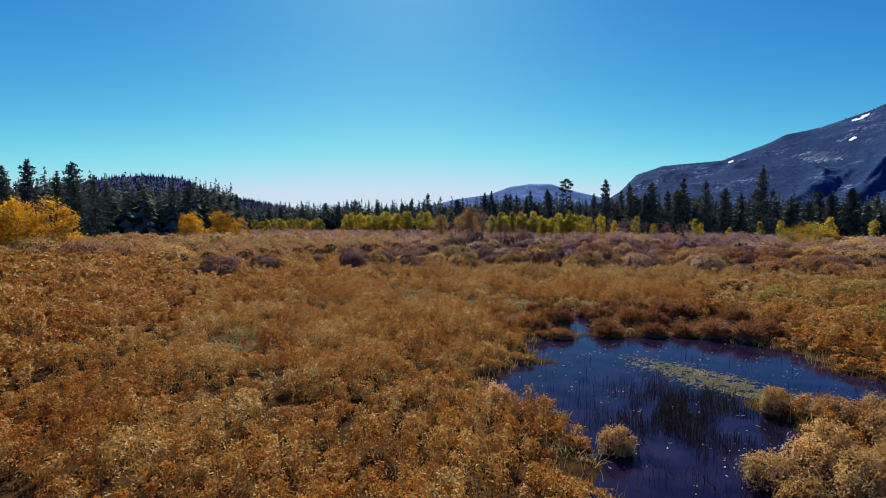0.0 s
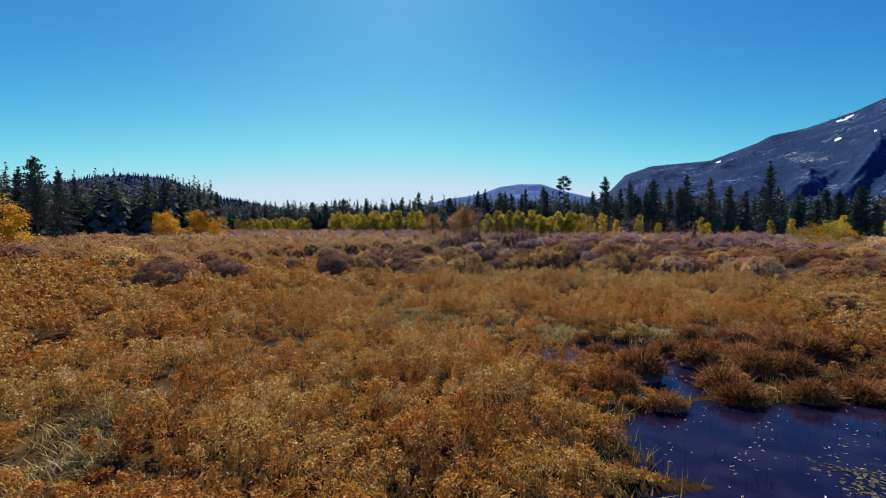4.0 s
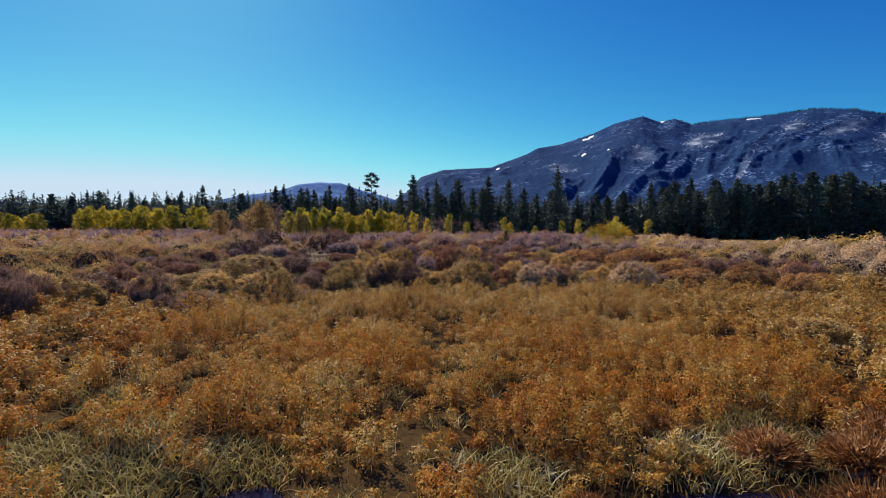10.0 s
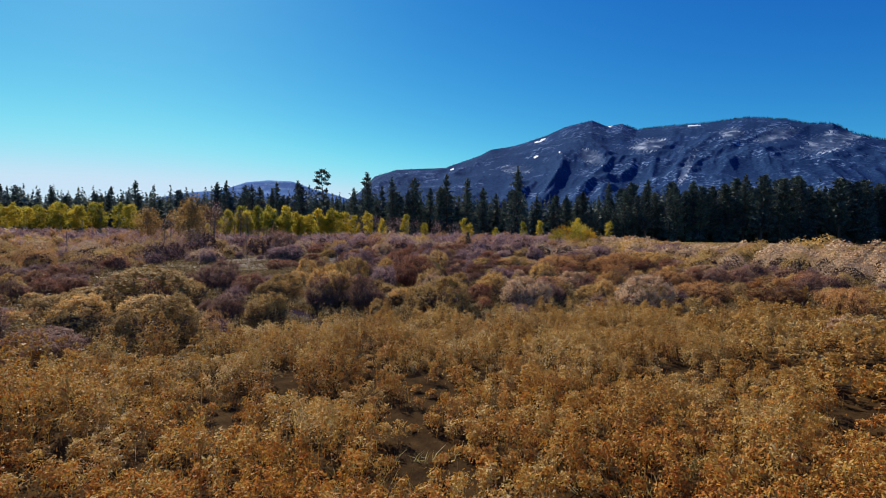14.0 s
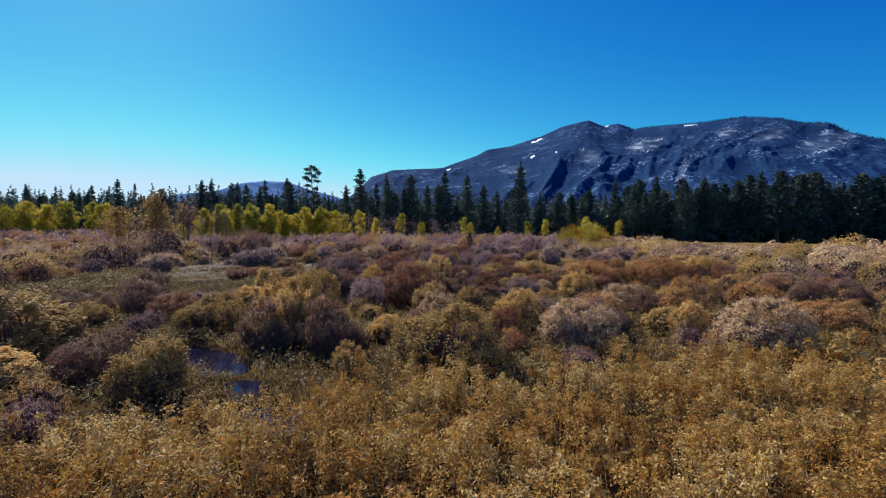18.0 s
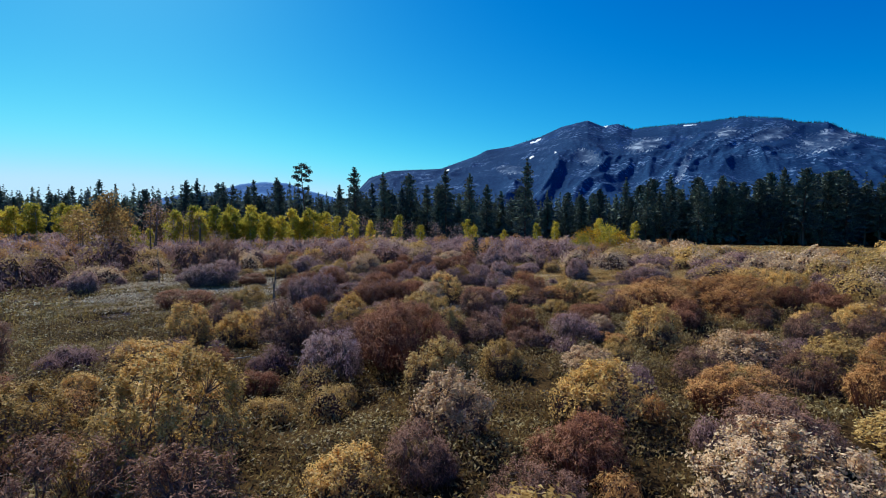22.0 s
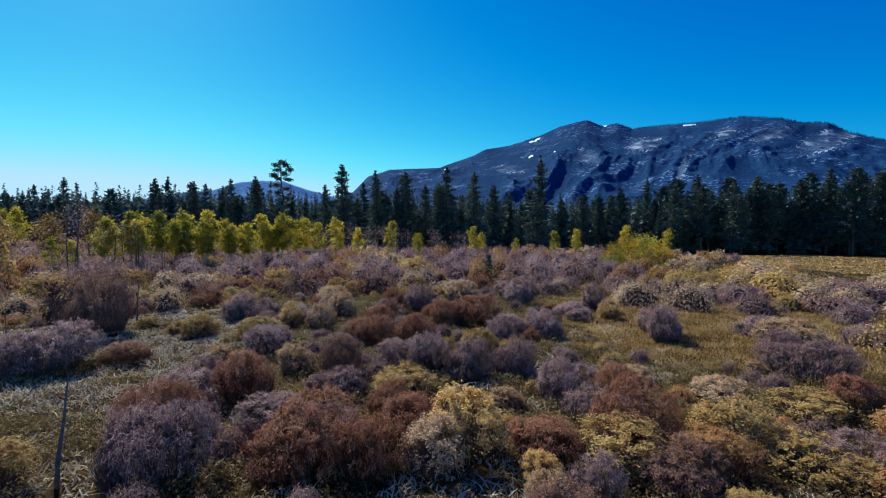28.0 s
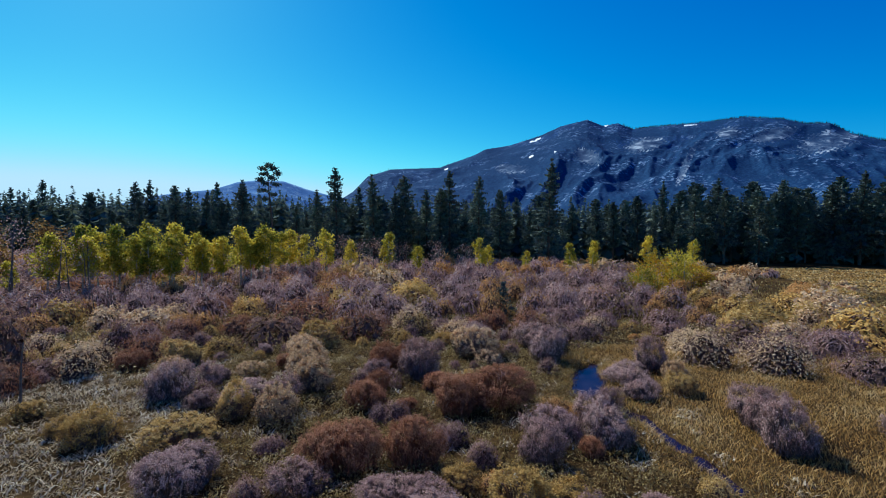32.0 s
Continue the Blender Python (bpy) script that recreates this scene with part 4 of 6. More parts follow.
def sedges():
    g = np.random.default_rng(12)
    pieces = []
    x, y = scatter(-60, 40, 6, 124, 0.24, g)
    w = wetness(x, y)
    keep = (w > -0.8) & (w < 0.03) & in_view(x, y) & (off_line(x, y) < 34) & (g.random(len(x)) < np.where(w < -0.02, 0.8, 0.3))
    x, y = x[keep], y[keep]
    for _ in range(3):
        root = np.stack([x + g.normal(size=len(x)) * 0.08, y + g.normal(size=len(x)) * 0.08, np.maximum(ground_z(x, y), -0.1) - 0.02], -1)
        pieces.append(blades(root, 0.18 + 0.24 * smooth_noise(x, y, 3, 8), 0.022, 0.8, g))
    for near, far, cell, high, wide in ((0, 24, 0.5, 0.3, 0.03), (24, 70, 1.0, 0.34, 0.09)):
        x, y = scatter(-95, 70, 40, 160, cell, g)
        d = off_line(x, y)
        keep = (d >= near) & (d < far) & in_view(x, y) & (y > willow_edge(x) - 1) & (wetness(x, y) < -0.05) & (field(x, y) < 0.4) & (litter(x, y) < 0.3) & (smooth_noise(x, y, 6, 15) > 0.32)
        x, y = x[keep], y[keep]
        root = np.stack([x, y, ground_z(x, y) - 0.02], -1)
        for _ in range(2):
            pieces.append(blades(root + g.normal(size=root.shape) * np.array([0.1, 0.1, 0]), high, wide, 0.9, g))
    v, f = joined(*pieces)
    tagged(new("sedge", mesh_of("sedge", v, f, M_SEDGE)), "greenish and straw sedge by the water and between the bushes", "sedge", kind="stuff")


def meadow_grass():
    """Golden grass in the openings between the willows, and pale matted straw."""
    g = np.random.default_rng(13)
    gold, pale = [], []
    for near, far, cell, high, wide in ((0, 34, 0.115, 0.2, 0.032), (34, 140, 0.42, 0.2, 0.36)):
        x, y = scatter(-60, 120, 44, 198, cell, g)
        d = off_line(x, y)
        keep = (d >= near) & (d < far) & (wetness(x, y) < -0.05) & (field(x, y) > 0.3)
        x, y = x[keep], y[keep]
        root = np.stack([x, y, ground_z(x, y) - 0.02], -1)
        gold.append(blades(root, high * (0.6 + 0.8 * smooth_noise(x, y, 2.5, 19)), wide, 2.0, g))
    x, y = scatter(-50, 0, 78, 117, 0.115, g)
    keep = (wetness(x, y) < -0.05) & (litter(x, y) > 0.2) & (smooth_noise(x, y, 1.3, 46) > 0.3)
    x, y = x[keep], y[keep]
    root = np.stack([x, y, ground_z(x, y) - 0.01], -1)
    pale.append(blades(root, 0.16, 0.062, 2.8, g))
    x, y = scatter(-24, -2, 10, 40, 0.085, g)
    keep = (wetness(x, y) < 0.02) & (flopped(x, y) > 0.15)
    x, y = x[keep], y[keep]
    tuft = smooth_noise(x, y, 0.8, 44)
    v, f = joined(blades(np.stack([x, y, np.maximum(ground_z(x, y), -0.1)], -1), 0.12 + 0.2 * tuft, 0.032, 2.4, g))
    tagged(new("flopped_sedge", mesh_of("flopped_sedge", v, f, M_PALE_SEDGE)), "pale greenish sedge flopped over beside the pools", "sedge", kind="stuff")
    v, f = joined(*gold)
    tagged(new("dry_grass", mesh_of("dry_grass", v, f, M_STRAW)), "golden dry grass in openings between the willow bushes", "grass", kind="stuff")
    v, f = joined(*pale)
    tagged(new("straw_litter", mesh_of("straw_litter", v, f, M_LITTER)), "pale matted straw lying flat on wet soil", "straw", kind="stuff")


def undergrowth():
    """Low dull plants that cover the soil between the willows."""
    g = np.random.default_rng(14)
    pieces = []
    for near, far, cell, count, size in ((0, 22, 0.42, 34, 0.052), (22, 50, 1.0, 28, 0.10), (50, 120, 2.6, 26, 0.2)):
        x, y = scatter(-110, 90, 38, 190, cell, g)
        d = off_line(x, y)
        keep = (d >= near) & (d < far) & in_view(x, y) & (y > willow_edge(x) - 6) & (wetness(x, y) < -0.08) & (field(x, y) < 0.4) & (litter(x, y) < 0.25)
        x, y = x[keep], y[keep]
        tall = 0.14 + 0.75 * smooth_noise(x, y, 3.4, 16) ** 2
        who = np.repeat(np.arange(len(x)), count)
        up = g.beta(1.6, 1.3, len(who))
        at = np.stack([x[who] + g.normal(size=len(who)) * cell * 0.42, y[who] + g.normal(size=len(who)) * cell * 0.42, ground_z(x, y)[who] + tall[who] * up], -1)
        pieces.append(flecks(at, size, 0.6, 2.0, g, np.stack([at[:, 0] - x[who], at[:, 1] - y[who], np.full(len(who), 0.6 * cell)], -1), 0.5))
    v, f = joined(*pieces)
    tagged(new("undergrowth", mesh_of("undergrowth", v, f, M_UNDER)), "low brown and olive plants between the willow bushes", "plants", kind="stuff")


low_growth()
undergrowth()
sedges()
meadow_grass()

# ---------- willows ----------
TONES = {"gold": (M_GOLD, M_TWIG), "pale": (M_TAN, M_GREY_TWIG), "olive": (M_OLIVE, M_TWIG), "mauve": (M_PINK, M_GREY_TWIG), "rust": (M_RUST, M_TWIG_RED), "dusky": (M_DUSK, M_TWIG), "lime": (M_LIME, M_TWIG), "russet": (M_RUSSET, M_TWIG_RED)}
SMALL, LARGE = {}, {}
for k, (kind, (leaf_tone, twig_tone)) in enumerate(TONES.items()):
    bare = kind in ("mauve", "rust", "dusky", "russet")
    SMALL[kind] = [willow("willow_bush", leaf_tone, twig_tone, 1.3, 1.6, 14, 420 if bare else 260, 4200 if bare else 6000, 0.015 if bare else 0.042, 20 + 10 * k + q, fork=2.6, long=9.0 if bare else 1.8) for q in range(3)]
    LARGE[kind] = [willow("willow_bush", leaf_tone, twig_tone, 2.2, 2.3, 24, 800 if bare else 520, 8000 if bare else 11000, 0.017 if bare else 0.048, 120 + 10 * k + q, 0.2, fork=2.6, long=9.0 if bare else 1.8) for q in range(2)]
LOOK = {
    "gold": "rounded willow bush with golden yellow leaves", "pale": "rounded willow bush with pale tan downy leaves",
    "olive": "large rounded willow bush with dull olive and yellow leaves", "mauve": "nearly bare willow bush with greyish mauve twigs",
    "rust": "nearly bare willow bush with dark rust-red twigs", "dusky": "nearly bare willow bush with dark brownish twigs",
    "lime": "low rounded shrub with yellow-green leaves", "russet": "nearly bare willow bush with orange-brown twigs",
}
# x, y, width, height of each bush
GOLD_BUSHES = [
    (-61.7, 40.5, 5.2, 2.5), (-67.5, 43.2, 3.4, 2.3), (-75.1, 47.2, 5.2, 2.2), (-29.5, 52.4, 3, 1.9), (-26.6, 54.4, 4.1, 1.4), (-2.1, 61.4, 1.8, 1.7),
    (-19.8, 63.1, 3.2, 2.3), (-20.9, 64.6, 3.2, 2.2), (-9.2, 65, 2.9, 2.1), (-24.2, 73.6, 2.1, 2.1), (-3.5, 73.8, 2.5, 2.2), (-22.6, 74, 1.2, 1.9),
    (-21.7, 75.7, 1.2, 1.8), (-23.4, 75.7, 2, 1.2), (-17.6, 76.6, 1.9, 1.9), (-22.9, 77.9, 1.7, 1.1), (-0.4, 79.6, 1.7, 1), (-10.7, 84.3, 1.4, 1.1),
    (-50.1, 86, 4.5, 2.2), (-12.6, 86.2, 3, 2.2), (17.2, 86.7, 3, 1.9), (12.6, 88.3, 3.8, 2.3), (-52.5, 88.7, 4.6, 2.2), (10.4, 89.3, 2.3, 2.1),
]
GOLD_BUSHES_BEYOND = [
    (13.3, 90.8, 2.4, 1.6), (20.4, 91.2, 4.2, 2), (14.8, 93.6, 5.6, 2), (18.1, 97.1, 5, 1.8), (14.1, 99.2, 4.7, 2.2), (20.4, 119.6, 3.4, 1.2),
    (24.8, 124.6, 6.4, 3), (64.4, 133.8, 8.3, 3.4), (-33.4, 134, 3.6, 2), (28, 139, 4, 2.3), (-16.3, 145.3, 5.3, 2.9), (93.5, 164.4, 10.7, 3.6),
]
PALE_BUSHES = [
    (5.5, 51.7, 2.2, 1.2), (-0.8, 59, 4.1, 2.5), (-7.4, 59.6, 3.5, 2.3), (-13.2, 64.3, 2.7, 1.9), (-8.1, 69.1, 2.6, 1.2), (-1.8, 70, 3.3, 1.8),
    (-5.1, 76.1, 1.6, 1.3), (12.8, 77.9, 4.8, 1.7), (28.8, 80, 5.1, 1.8), (-10.8, 83.2, 1.1, 1.2), (-13.9, 85.2, 2.4, 2), (-10.8, 90.5, 1.7, 1),
    (-1.8, 90.9, 2.7, 1.2), (23.7, 91.4, 4.2, 1.6), (-4.3, 93.5, 1.9, 0.9), (-20.6, 95.4, 2.3, 1.6), (7.7, 99.3, 4.8, 2.1), (37.3, 101.9, 6.5, 3.1),
    (-21.7, 105.1, 2.2, 2.1), (-21.2, 109.8, 2.9, 2.5), (27.6, 110.2, 3.5, 1.8), (0.9, 111.5, 2.1, 1.4), (-30.1, 111.6, 2.3, 1.7), (-36.1, 112.5, 2.6, 2.3),
]
PALE_BUSHES_BEYOND = [
    (-22.1, 112.8, 3.6, 2.5), (-25.7, 112.8, 2.1, 1), (8.8, 113.9, 4.2, 2.8), (-36.7, 114.9, 2.3, 1.9), (-10.1, 115.5, 2.3, 1.3), (21, 115.6, 3, 2.6),
    (5, 115.9, 4.4, 2.9), (-23.2, 117, 3.2, 1.8), (-11.1, 117.7, 4.1, 2.6), (5.9, 119.7, 3.3, 1.8), (36.2, 121, 6.2, 2.2), (-12, 123.4, 3.4, 1.7),
    (16.5, 123.8, 3.4, 1.5), (-43.1, 126.3, 3.5, 2.3), (-39.8, 126.6, 4.6, 2), (27.4, 132.4, 5.7, 2.5), (28.6, 134.8, 4.9, 3.5), (32.6, 136.4, 4.5, 2.3),
    (32.9, 158, 5.3, 2.5), (-21.7, 159.5, 7.1, 2.9),
]
OLIVE_BUSHES = [
    (-91.5, 37.3, 11.2, 3.6), (1.8, 42.1, 4.1, 1.4), (-33.4, 46.8, 3.1, 2.1), (-24.8, 50.4, 4.2, 2.1), (-21.4, 54.1, 2.7, 1.9), (-15.9, 55.6, 1.4, 1.2),
    (-32.9, 57.1, 4.8, 1.7), (-12.8, 57.2, 4.4, 2.6), (-18.6, 60.4, 2.6, 2.9), (-29.4, 58.9, 7.1, 2.5), (-2.5, 62.4, 2.9, 1.6), (-23.6, 62.6, 3.4, 2),
    (-29.9, 64.4, 1.9, 1.3), (-13.6, 67.4, 2.3, 2.1), (-11.1, 68.9, 1.8, 1.5), (-13.5, 73.7, 3.5, 2.4), (-25.9, 83.9, 2.6, 1.7), (-2.5, 84.7, 3.5, 1.2),
    (-8.1, 85.3, 3.3, 1.6), (-3.9, 86.6, 3.2, 2), (0.7, 89.2, 3.3, 1.1), (-14.9, 91.7, 3.1, 1.4), (-24.7, 102.4, 4.1, 1.4), (-23.9, 105.6, 2.1, 1.8),
]
OLIVE_BUSHES_BEYOND = [
    (0.2, 109.4, 2, 1.5), (-30.7, 115.1, 3, 1.8), (-22.8, 119.9, 4, 2), (-49.3, 128.7, 4.2, 2.4), (17.5, 129.1, 6.1, 2.1), (19.7, 134.9, 4.6, 2.5),
    (-16.6, 141, 6.3, 2.8), (-51.1, 152.1, 7.1, 2.5),
]
MAUVE_BUSHES = [
    (-17.2, 69, 2.6, 2.2), (-6.7, 74.5, 2.7, 1.7), (-9.5, 83.4, 1.6, 1.3), (-22, 84.8, 3.8, 2.8), (-1.3, 84.9, 2.9, 1.3), (-18.9, 88.1, 4.3, 1.5),
    (-23.6, 89.4, 4.2, 1.8), (-40.9, 90.7, 2.2, 2.1), (-8.5, 91.3, 2.4, 1.9), (-47.6, 92, 5.5, 4), (-7, 93.1, 1.6, 1), (-23.9, 93.3, 2.2, 1.6),
    (4.3, 93.8, 4.6, 2.2), (-12.1, 94.1, 2.1, 2.3), (-32.8, 94.7, 5.1, 2.8), (-9.9, 94.8, 1.8, 2.1), (-16, 95, 2.2, 1.6), (-14, 95.7, 1.7, 2.2),
    (5.7, 97.8, 1.9, 2.1), (-15.1, 97.9, 3.4, 1.3), (-18.8, 99, 2.6, 1.4), (-23.3, 99.1, 3.4, 2), (12.2, 100.4, 2.3, 1.7), (16.7, 100.9, 3.7, 1.3),
]
MAUVE_BUSHES_BEYOND = [
    (-9.8, 101.1, 2, 1.8), (1.1, 102.1, 2.9, 2.4), (-6.3, 102.3, 1.7, 2), (7.8, 103.1, 3.3, 1.8), (-8.6, 103.4, 3.2, 1.8), (-6.3, 104.2, 2.3, 2.1),
    (1.4, 104.2, 2.6, 2.1), (2.4, 106.2, 3.1, 1.5), (-5.1, 106.8, 1.8, 1.5), (-22.3, 107.1, 2.1, 2), (-24.2, 107.9, 3, 1.4), (-28.5, 108.3, 2.8, 2.6),
    (-2.6, 108.8, 2.4, 1.2), (-1.8, 110.3, 2.3, 1.3), (-27.1, 110.5, 1.3, 1.6), (-15, 111.9, 2.1, 2.6), (-53, 112, 6.6, 4.3), (20.8, 112.1, 6, 1.6),
    (-1.9, 112.2, 3.5, 1.2), (13.8, 112.2, 4.3, 1.8), (-38.1, 112.6, 2.8, 1.2), (0.3, 113.8, 2.9, 2.3), (-15.2, 115.1, 3, 2), (-6.2, 116.1, 3.1, 2.6),
]
MAUVE_BUSHES_FAR = [
    (11.4, 117.3, 5.4, 1.9), (27.7, 117.5, 4.9, 2.5), (15.6, 117.9, 3.7, 2.2), (-37.4, 118.7, 2.8, 2.8), (10.5, 119.5, 6.7, 2.5), (-5.5, 119.9, 4.7, 2.1),
    (18.9, 120.7, 4.1, 1.4), (-4.7, 122.5, 6.5, 2.3), (-1.3, 123.6, 3.4, 1.7), (30.7, 123.7, 4.3, 1.9), (-51.7, 127.8, 5.2, 3.6), (1.7, 128, 3.4, 1.8),
    (8.2, 128.3, 3.8, 2), (-2.4, 131.5, 3.4, 1.4), (5, 134.8, 6.7, 3.6), (-10.2, 135.7, 5.6, 2.8), (-1.1, 151.1, 6.3, 3.6), (6.2, 154.5, 7.5, 3.6),
    (-6, 157.2, 7.7, 3.6), (-14.6, 159.9, 7.1, 3.3), (19.6, 169.8, 9.1, 3.6),
]
RUST_BUSHES = [
    (9.7, 56.5, 3, 2.1), (9.4, 61.6, 4.1, 1.7), (13.6, 61.6, 3.8, 1.5), (5.2, 63.8, 4.6, 1.6), (-0.4, 65.3, 3.5, 2.2), (-4.9, 65.6, 3.2, 1.3),
    (6.3, 69.3, 3.8, 1.9), (-14.2, 70.2, 4.6, 2.9), (-15.4, 73.8, 3.5, 2.1), (-5.1, 74.4, 1.7, 0.6), (-9.2, 75.2, 2.3, 1.9), (5.1, 80.6, 4.7, 1.7),
    (-20.8, 80.8, 2, 1.6), (0.1, 81.7, 5.9, 2.6), (6.5, 84, 4.5, 2), (-29.8, 84.4, 4, 1.6), (-5.6, 84.8, 2.7, 1.5), (3, 84.9, 5.8, 2),
    (-15.9, 85.2, 1.8, 2.4), (-17.9, 85.3, 4.1, 2.4), (-10.3, 86.2, 2.7, 1.6), (-7.2, 86.6, 3.4, 2.2), (-22.7, 87.2, 3.5, 2.7), (7.6, 88.2, 5.5, 2.3),
]
RUST_BUSHES_BEYOND = [
    (-21.5, 90.9, 2.4, 2.6), (-30, 97, 3.1, 1.3), (-17.7, 100.9, 3.7, 2.5), (-14.9, 101.2, 2.2, 2.4), (-12.8, 106.4, 2.7, 2.3), (-17.6, 107.4, 2.8, 1.7),
    (-11, 107.9, 5, 2.3), (-33.8, 114.1, 2.6, 1.7), (-34.4, 116.8, 3.1, 1.8), (-34.5, 123, 2.8, 1.9), (-20, 123.4, 5.1, 2.8), (-26.3, 131.2, 6.8, 2.7),
    (-37.3, 134.7, 4.2, 2.2), (-59.9, 149, 6.8, 2.4), (-35.4, 152.6, 6.4, 3), (-27.5, 152.9, 6.5, 3), (26.5, 154.6, 5, 3.2),
]
DUSKY_BUSHES = [
    (-19.4, 58.9, 2.8, 2.1), (-16.8, 58.2, 3, 2.1), (-41.6, 31, 5.2, 2.5), (-46.3, 36.2, 4.3, 2.3), (-41.6, 37.4, 4.7, 2.6), (-81.8, 39.6, 9.2, 3.2),
    (-34.3, 43, 3.6, 2.9), (-27, 44.8, 2.1, 1.4), (-36, 44.9, 4, 3.3), (-42.2, 46, 1.8, 1.4), (-26.6, 46.8, 2.3, 1.1), (-43.5, 47.5, 3.6, 1.8),
    (-30.9, 48.4, 3.2, 2.2), (-27.8, 48.9, 3.5, 1.2), (-34.6, 49.6, 4.6, 2.1), (-28.6, 66.6, 2.6, 2), (-29.9, 68.7, 3.2, 2.3), (-32.1, 71.8, 2.4, 1.6),
    (-19.2, 72.6, 3.3, 2.4), (-9.8, 72.9, 2.1, 1), (-11.9, 73.6, 2.7, 1.4), (-6.1, 76.6, 1.8, 1.2), (-24.6, 76.9, 2.1, 2), (-10.8, 80.6, 2.9, 1.9),
]
DUSKY_BUSHES_BEYOND = [
    (-3, 81.1, 2.3, 1.3), (-7, 83.8, 2.7, 1.3),
    (-18.2, 94.7, 2.4, 2.1), (-48.6, 97.3, 3.9, 3.8), (-36.5, 104, 2.1, 4.6), (-41.3, 108.6, 5, 4.6), (-49.3, 108.8, 6, 5.8), (-40.1, 112.1, 3.1, 5.2),
    (-27, 121.9, 8.6, 2.9),
]
LIME_BUSHES = [
    (6.4, 31.7, 3.1, 1.2), (8.6, 34, 3.2, 1.4), (4.1, 35.8, 3.7, 1.3), (3.6, 39.4, 2.6, 1.2), (7.5, 41, 3.2, 1.3), (10.1, 46.9, 4.1, 1.5),
    (-103.5, 78.9, 4.9, 2.4),
]


def plant(kind, spots):
    spots = [(x, y, min(7, max(w, 1.2 * tall)), tall) for x, y, w, tall in spots]
    for protos, r, h, some in ((SMALL[kind], 1.3, 1.6, [q for q in spots if q[2] < 3.4]), (LARGE[kind], 2.2, 2.3, [q for q in spots if q[2] >= 3.4])):
        place(protos, [(x, y, w * 0.56 / r, tall * 0.74 / h / (w * 0.56 / r)) for x, y, w, tall in some], LOOK[kind], "shrub", "willow bushes")


ALL_BUSHES = {"gold": GOLD_BUSHES + GOLD_BUSHES_BEYOND, "pale": PALE_BUSHES + PALE_BUSHES_BEYOND, "olive": OLIVE_BUSHES + OLIVE_BUSHES_BEYOND, "mauve": MAUVE_BUSHES + MAUVE_BUSHES_BEYOND + MAUVE_BUSHES_FAR, "rust": RUST_BUSHES + RUST_BUSHES_BEYOND, "dusky": DUSKY_BUSHES + DUSKY_BUSHES_BEYOND, "lime": LIME_BUSHES}
ALL_BUSHES["russet"] = [q for q in ALL_BUSHES["rust"] if q[0] > -7 and q[1] < 94]
ALL_BUSHES["rust"] = [q for q in ALL_BUSHES["rust"] if not (q[0] > -7 and q[1] < 94)]
taken = [(x, y, w / 2) for some in ALL_BUSHES.values() for x, y, w, h in some]


def free_spots(x, y, r, share):
    """Drops the spots that lie in a bush that stands already."""
    tx, ty, tr = np.array(taken).T
    gap = np.hypot(x[:, None] - tx, y[:, None] - ty) - share * tr[None]
    return gap.min(1) > r * share


g = np.random.default_rng(77)
sx, sy = scatter(-60, 34, 52, 128, 2.5, g)
sr = g.uniform(0.6, 1.5, len(sx))
keep = (sy > willow_edge(sx) + 3) & (wetness(sx, sy) < -0.8) & (off_line(sx, sy) < 42) & (np.hypot((sx + 34) / 12, (sy - 84) / 15) > 1) & (field(sx, sy) < 0.35) & (litter(sx, sy) < 0.3)
keep &= free_spots(sx, sy, sr, 0.8) & (smooth_noise(sx, sy, 9, 31) > 0.36) & in_view(sx, sy)
order = np.argsort(off_line(sx, sy)[keep])[:190]
sx, sy, sr = sx[keep][order], sy[keep][order], sr[keep][order]
warm = smooth_noise(sx, sy, 18, 33) + g.normal(size=len(sx)) * 0.2
for k, (lo, hi) in enumerate([(-9, 0.34), (0.34, 0.58), (0.58, 0.74), (0.74, 9)]):
    for far, kind in ((False, ("rust", "dusky", "olive", "gold")[k]), (True, ("rust", "mauve", "pale", "olive")[k])):
        ALL_BUSHES[kind] = ALL_BUSHES[kind] + [(float(x), float(y), float(2 * r), float(r * g.uniform(1.1, 1.5))) for x, y, r, c in zip(sx, sy, sr, warm) if lo <= c < hi and (y > 84) == far]
# the bushes nearest to the flight stand singly, the rest joins the thickets
ranked = sorted((float(off_line(q[0], q[1])) + 0.25 * max(0.0, q[1] - 90), kind, q) for kind, spots in ALL_BUSHES.items() for q in spots)
for kind in ALL_BUSHES:
    plant(kind, [q for _, k, q in ranked[:298] if k == kind])
taken += [(x, y, r) for x, y, r in zip(sx, sy, sr)]
retire([ob for kinds in (SMALL, LARGE) for some in kinds.values() for ob in some])


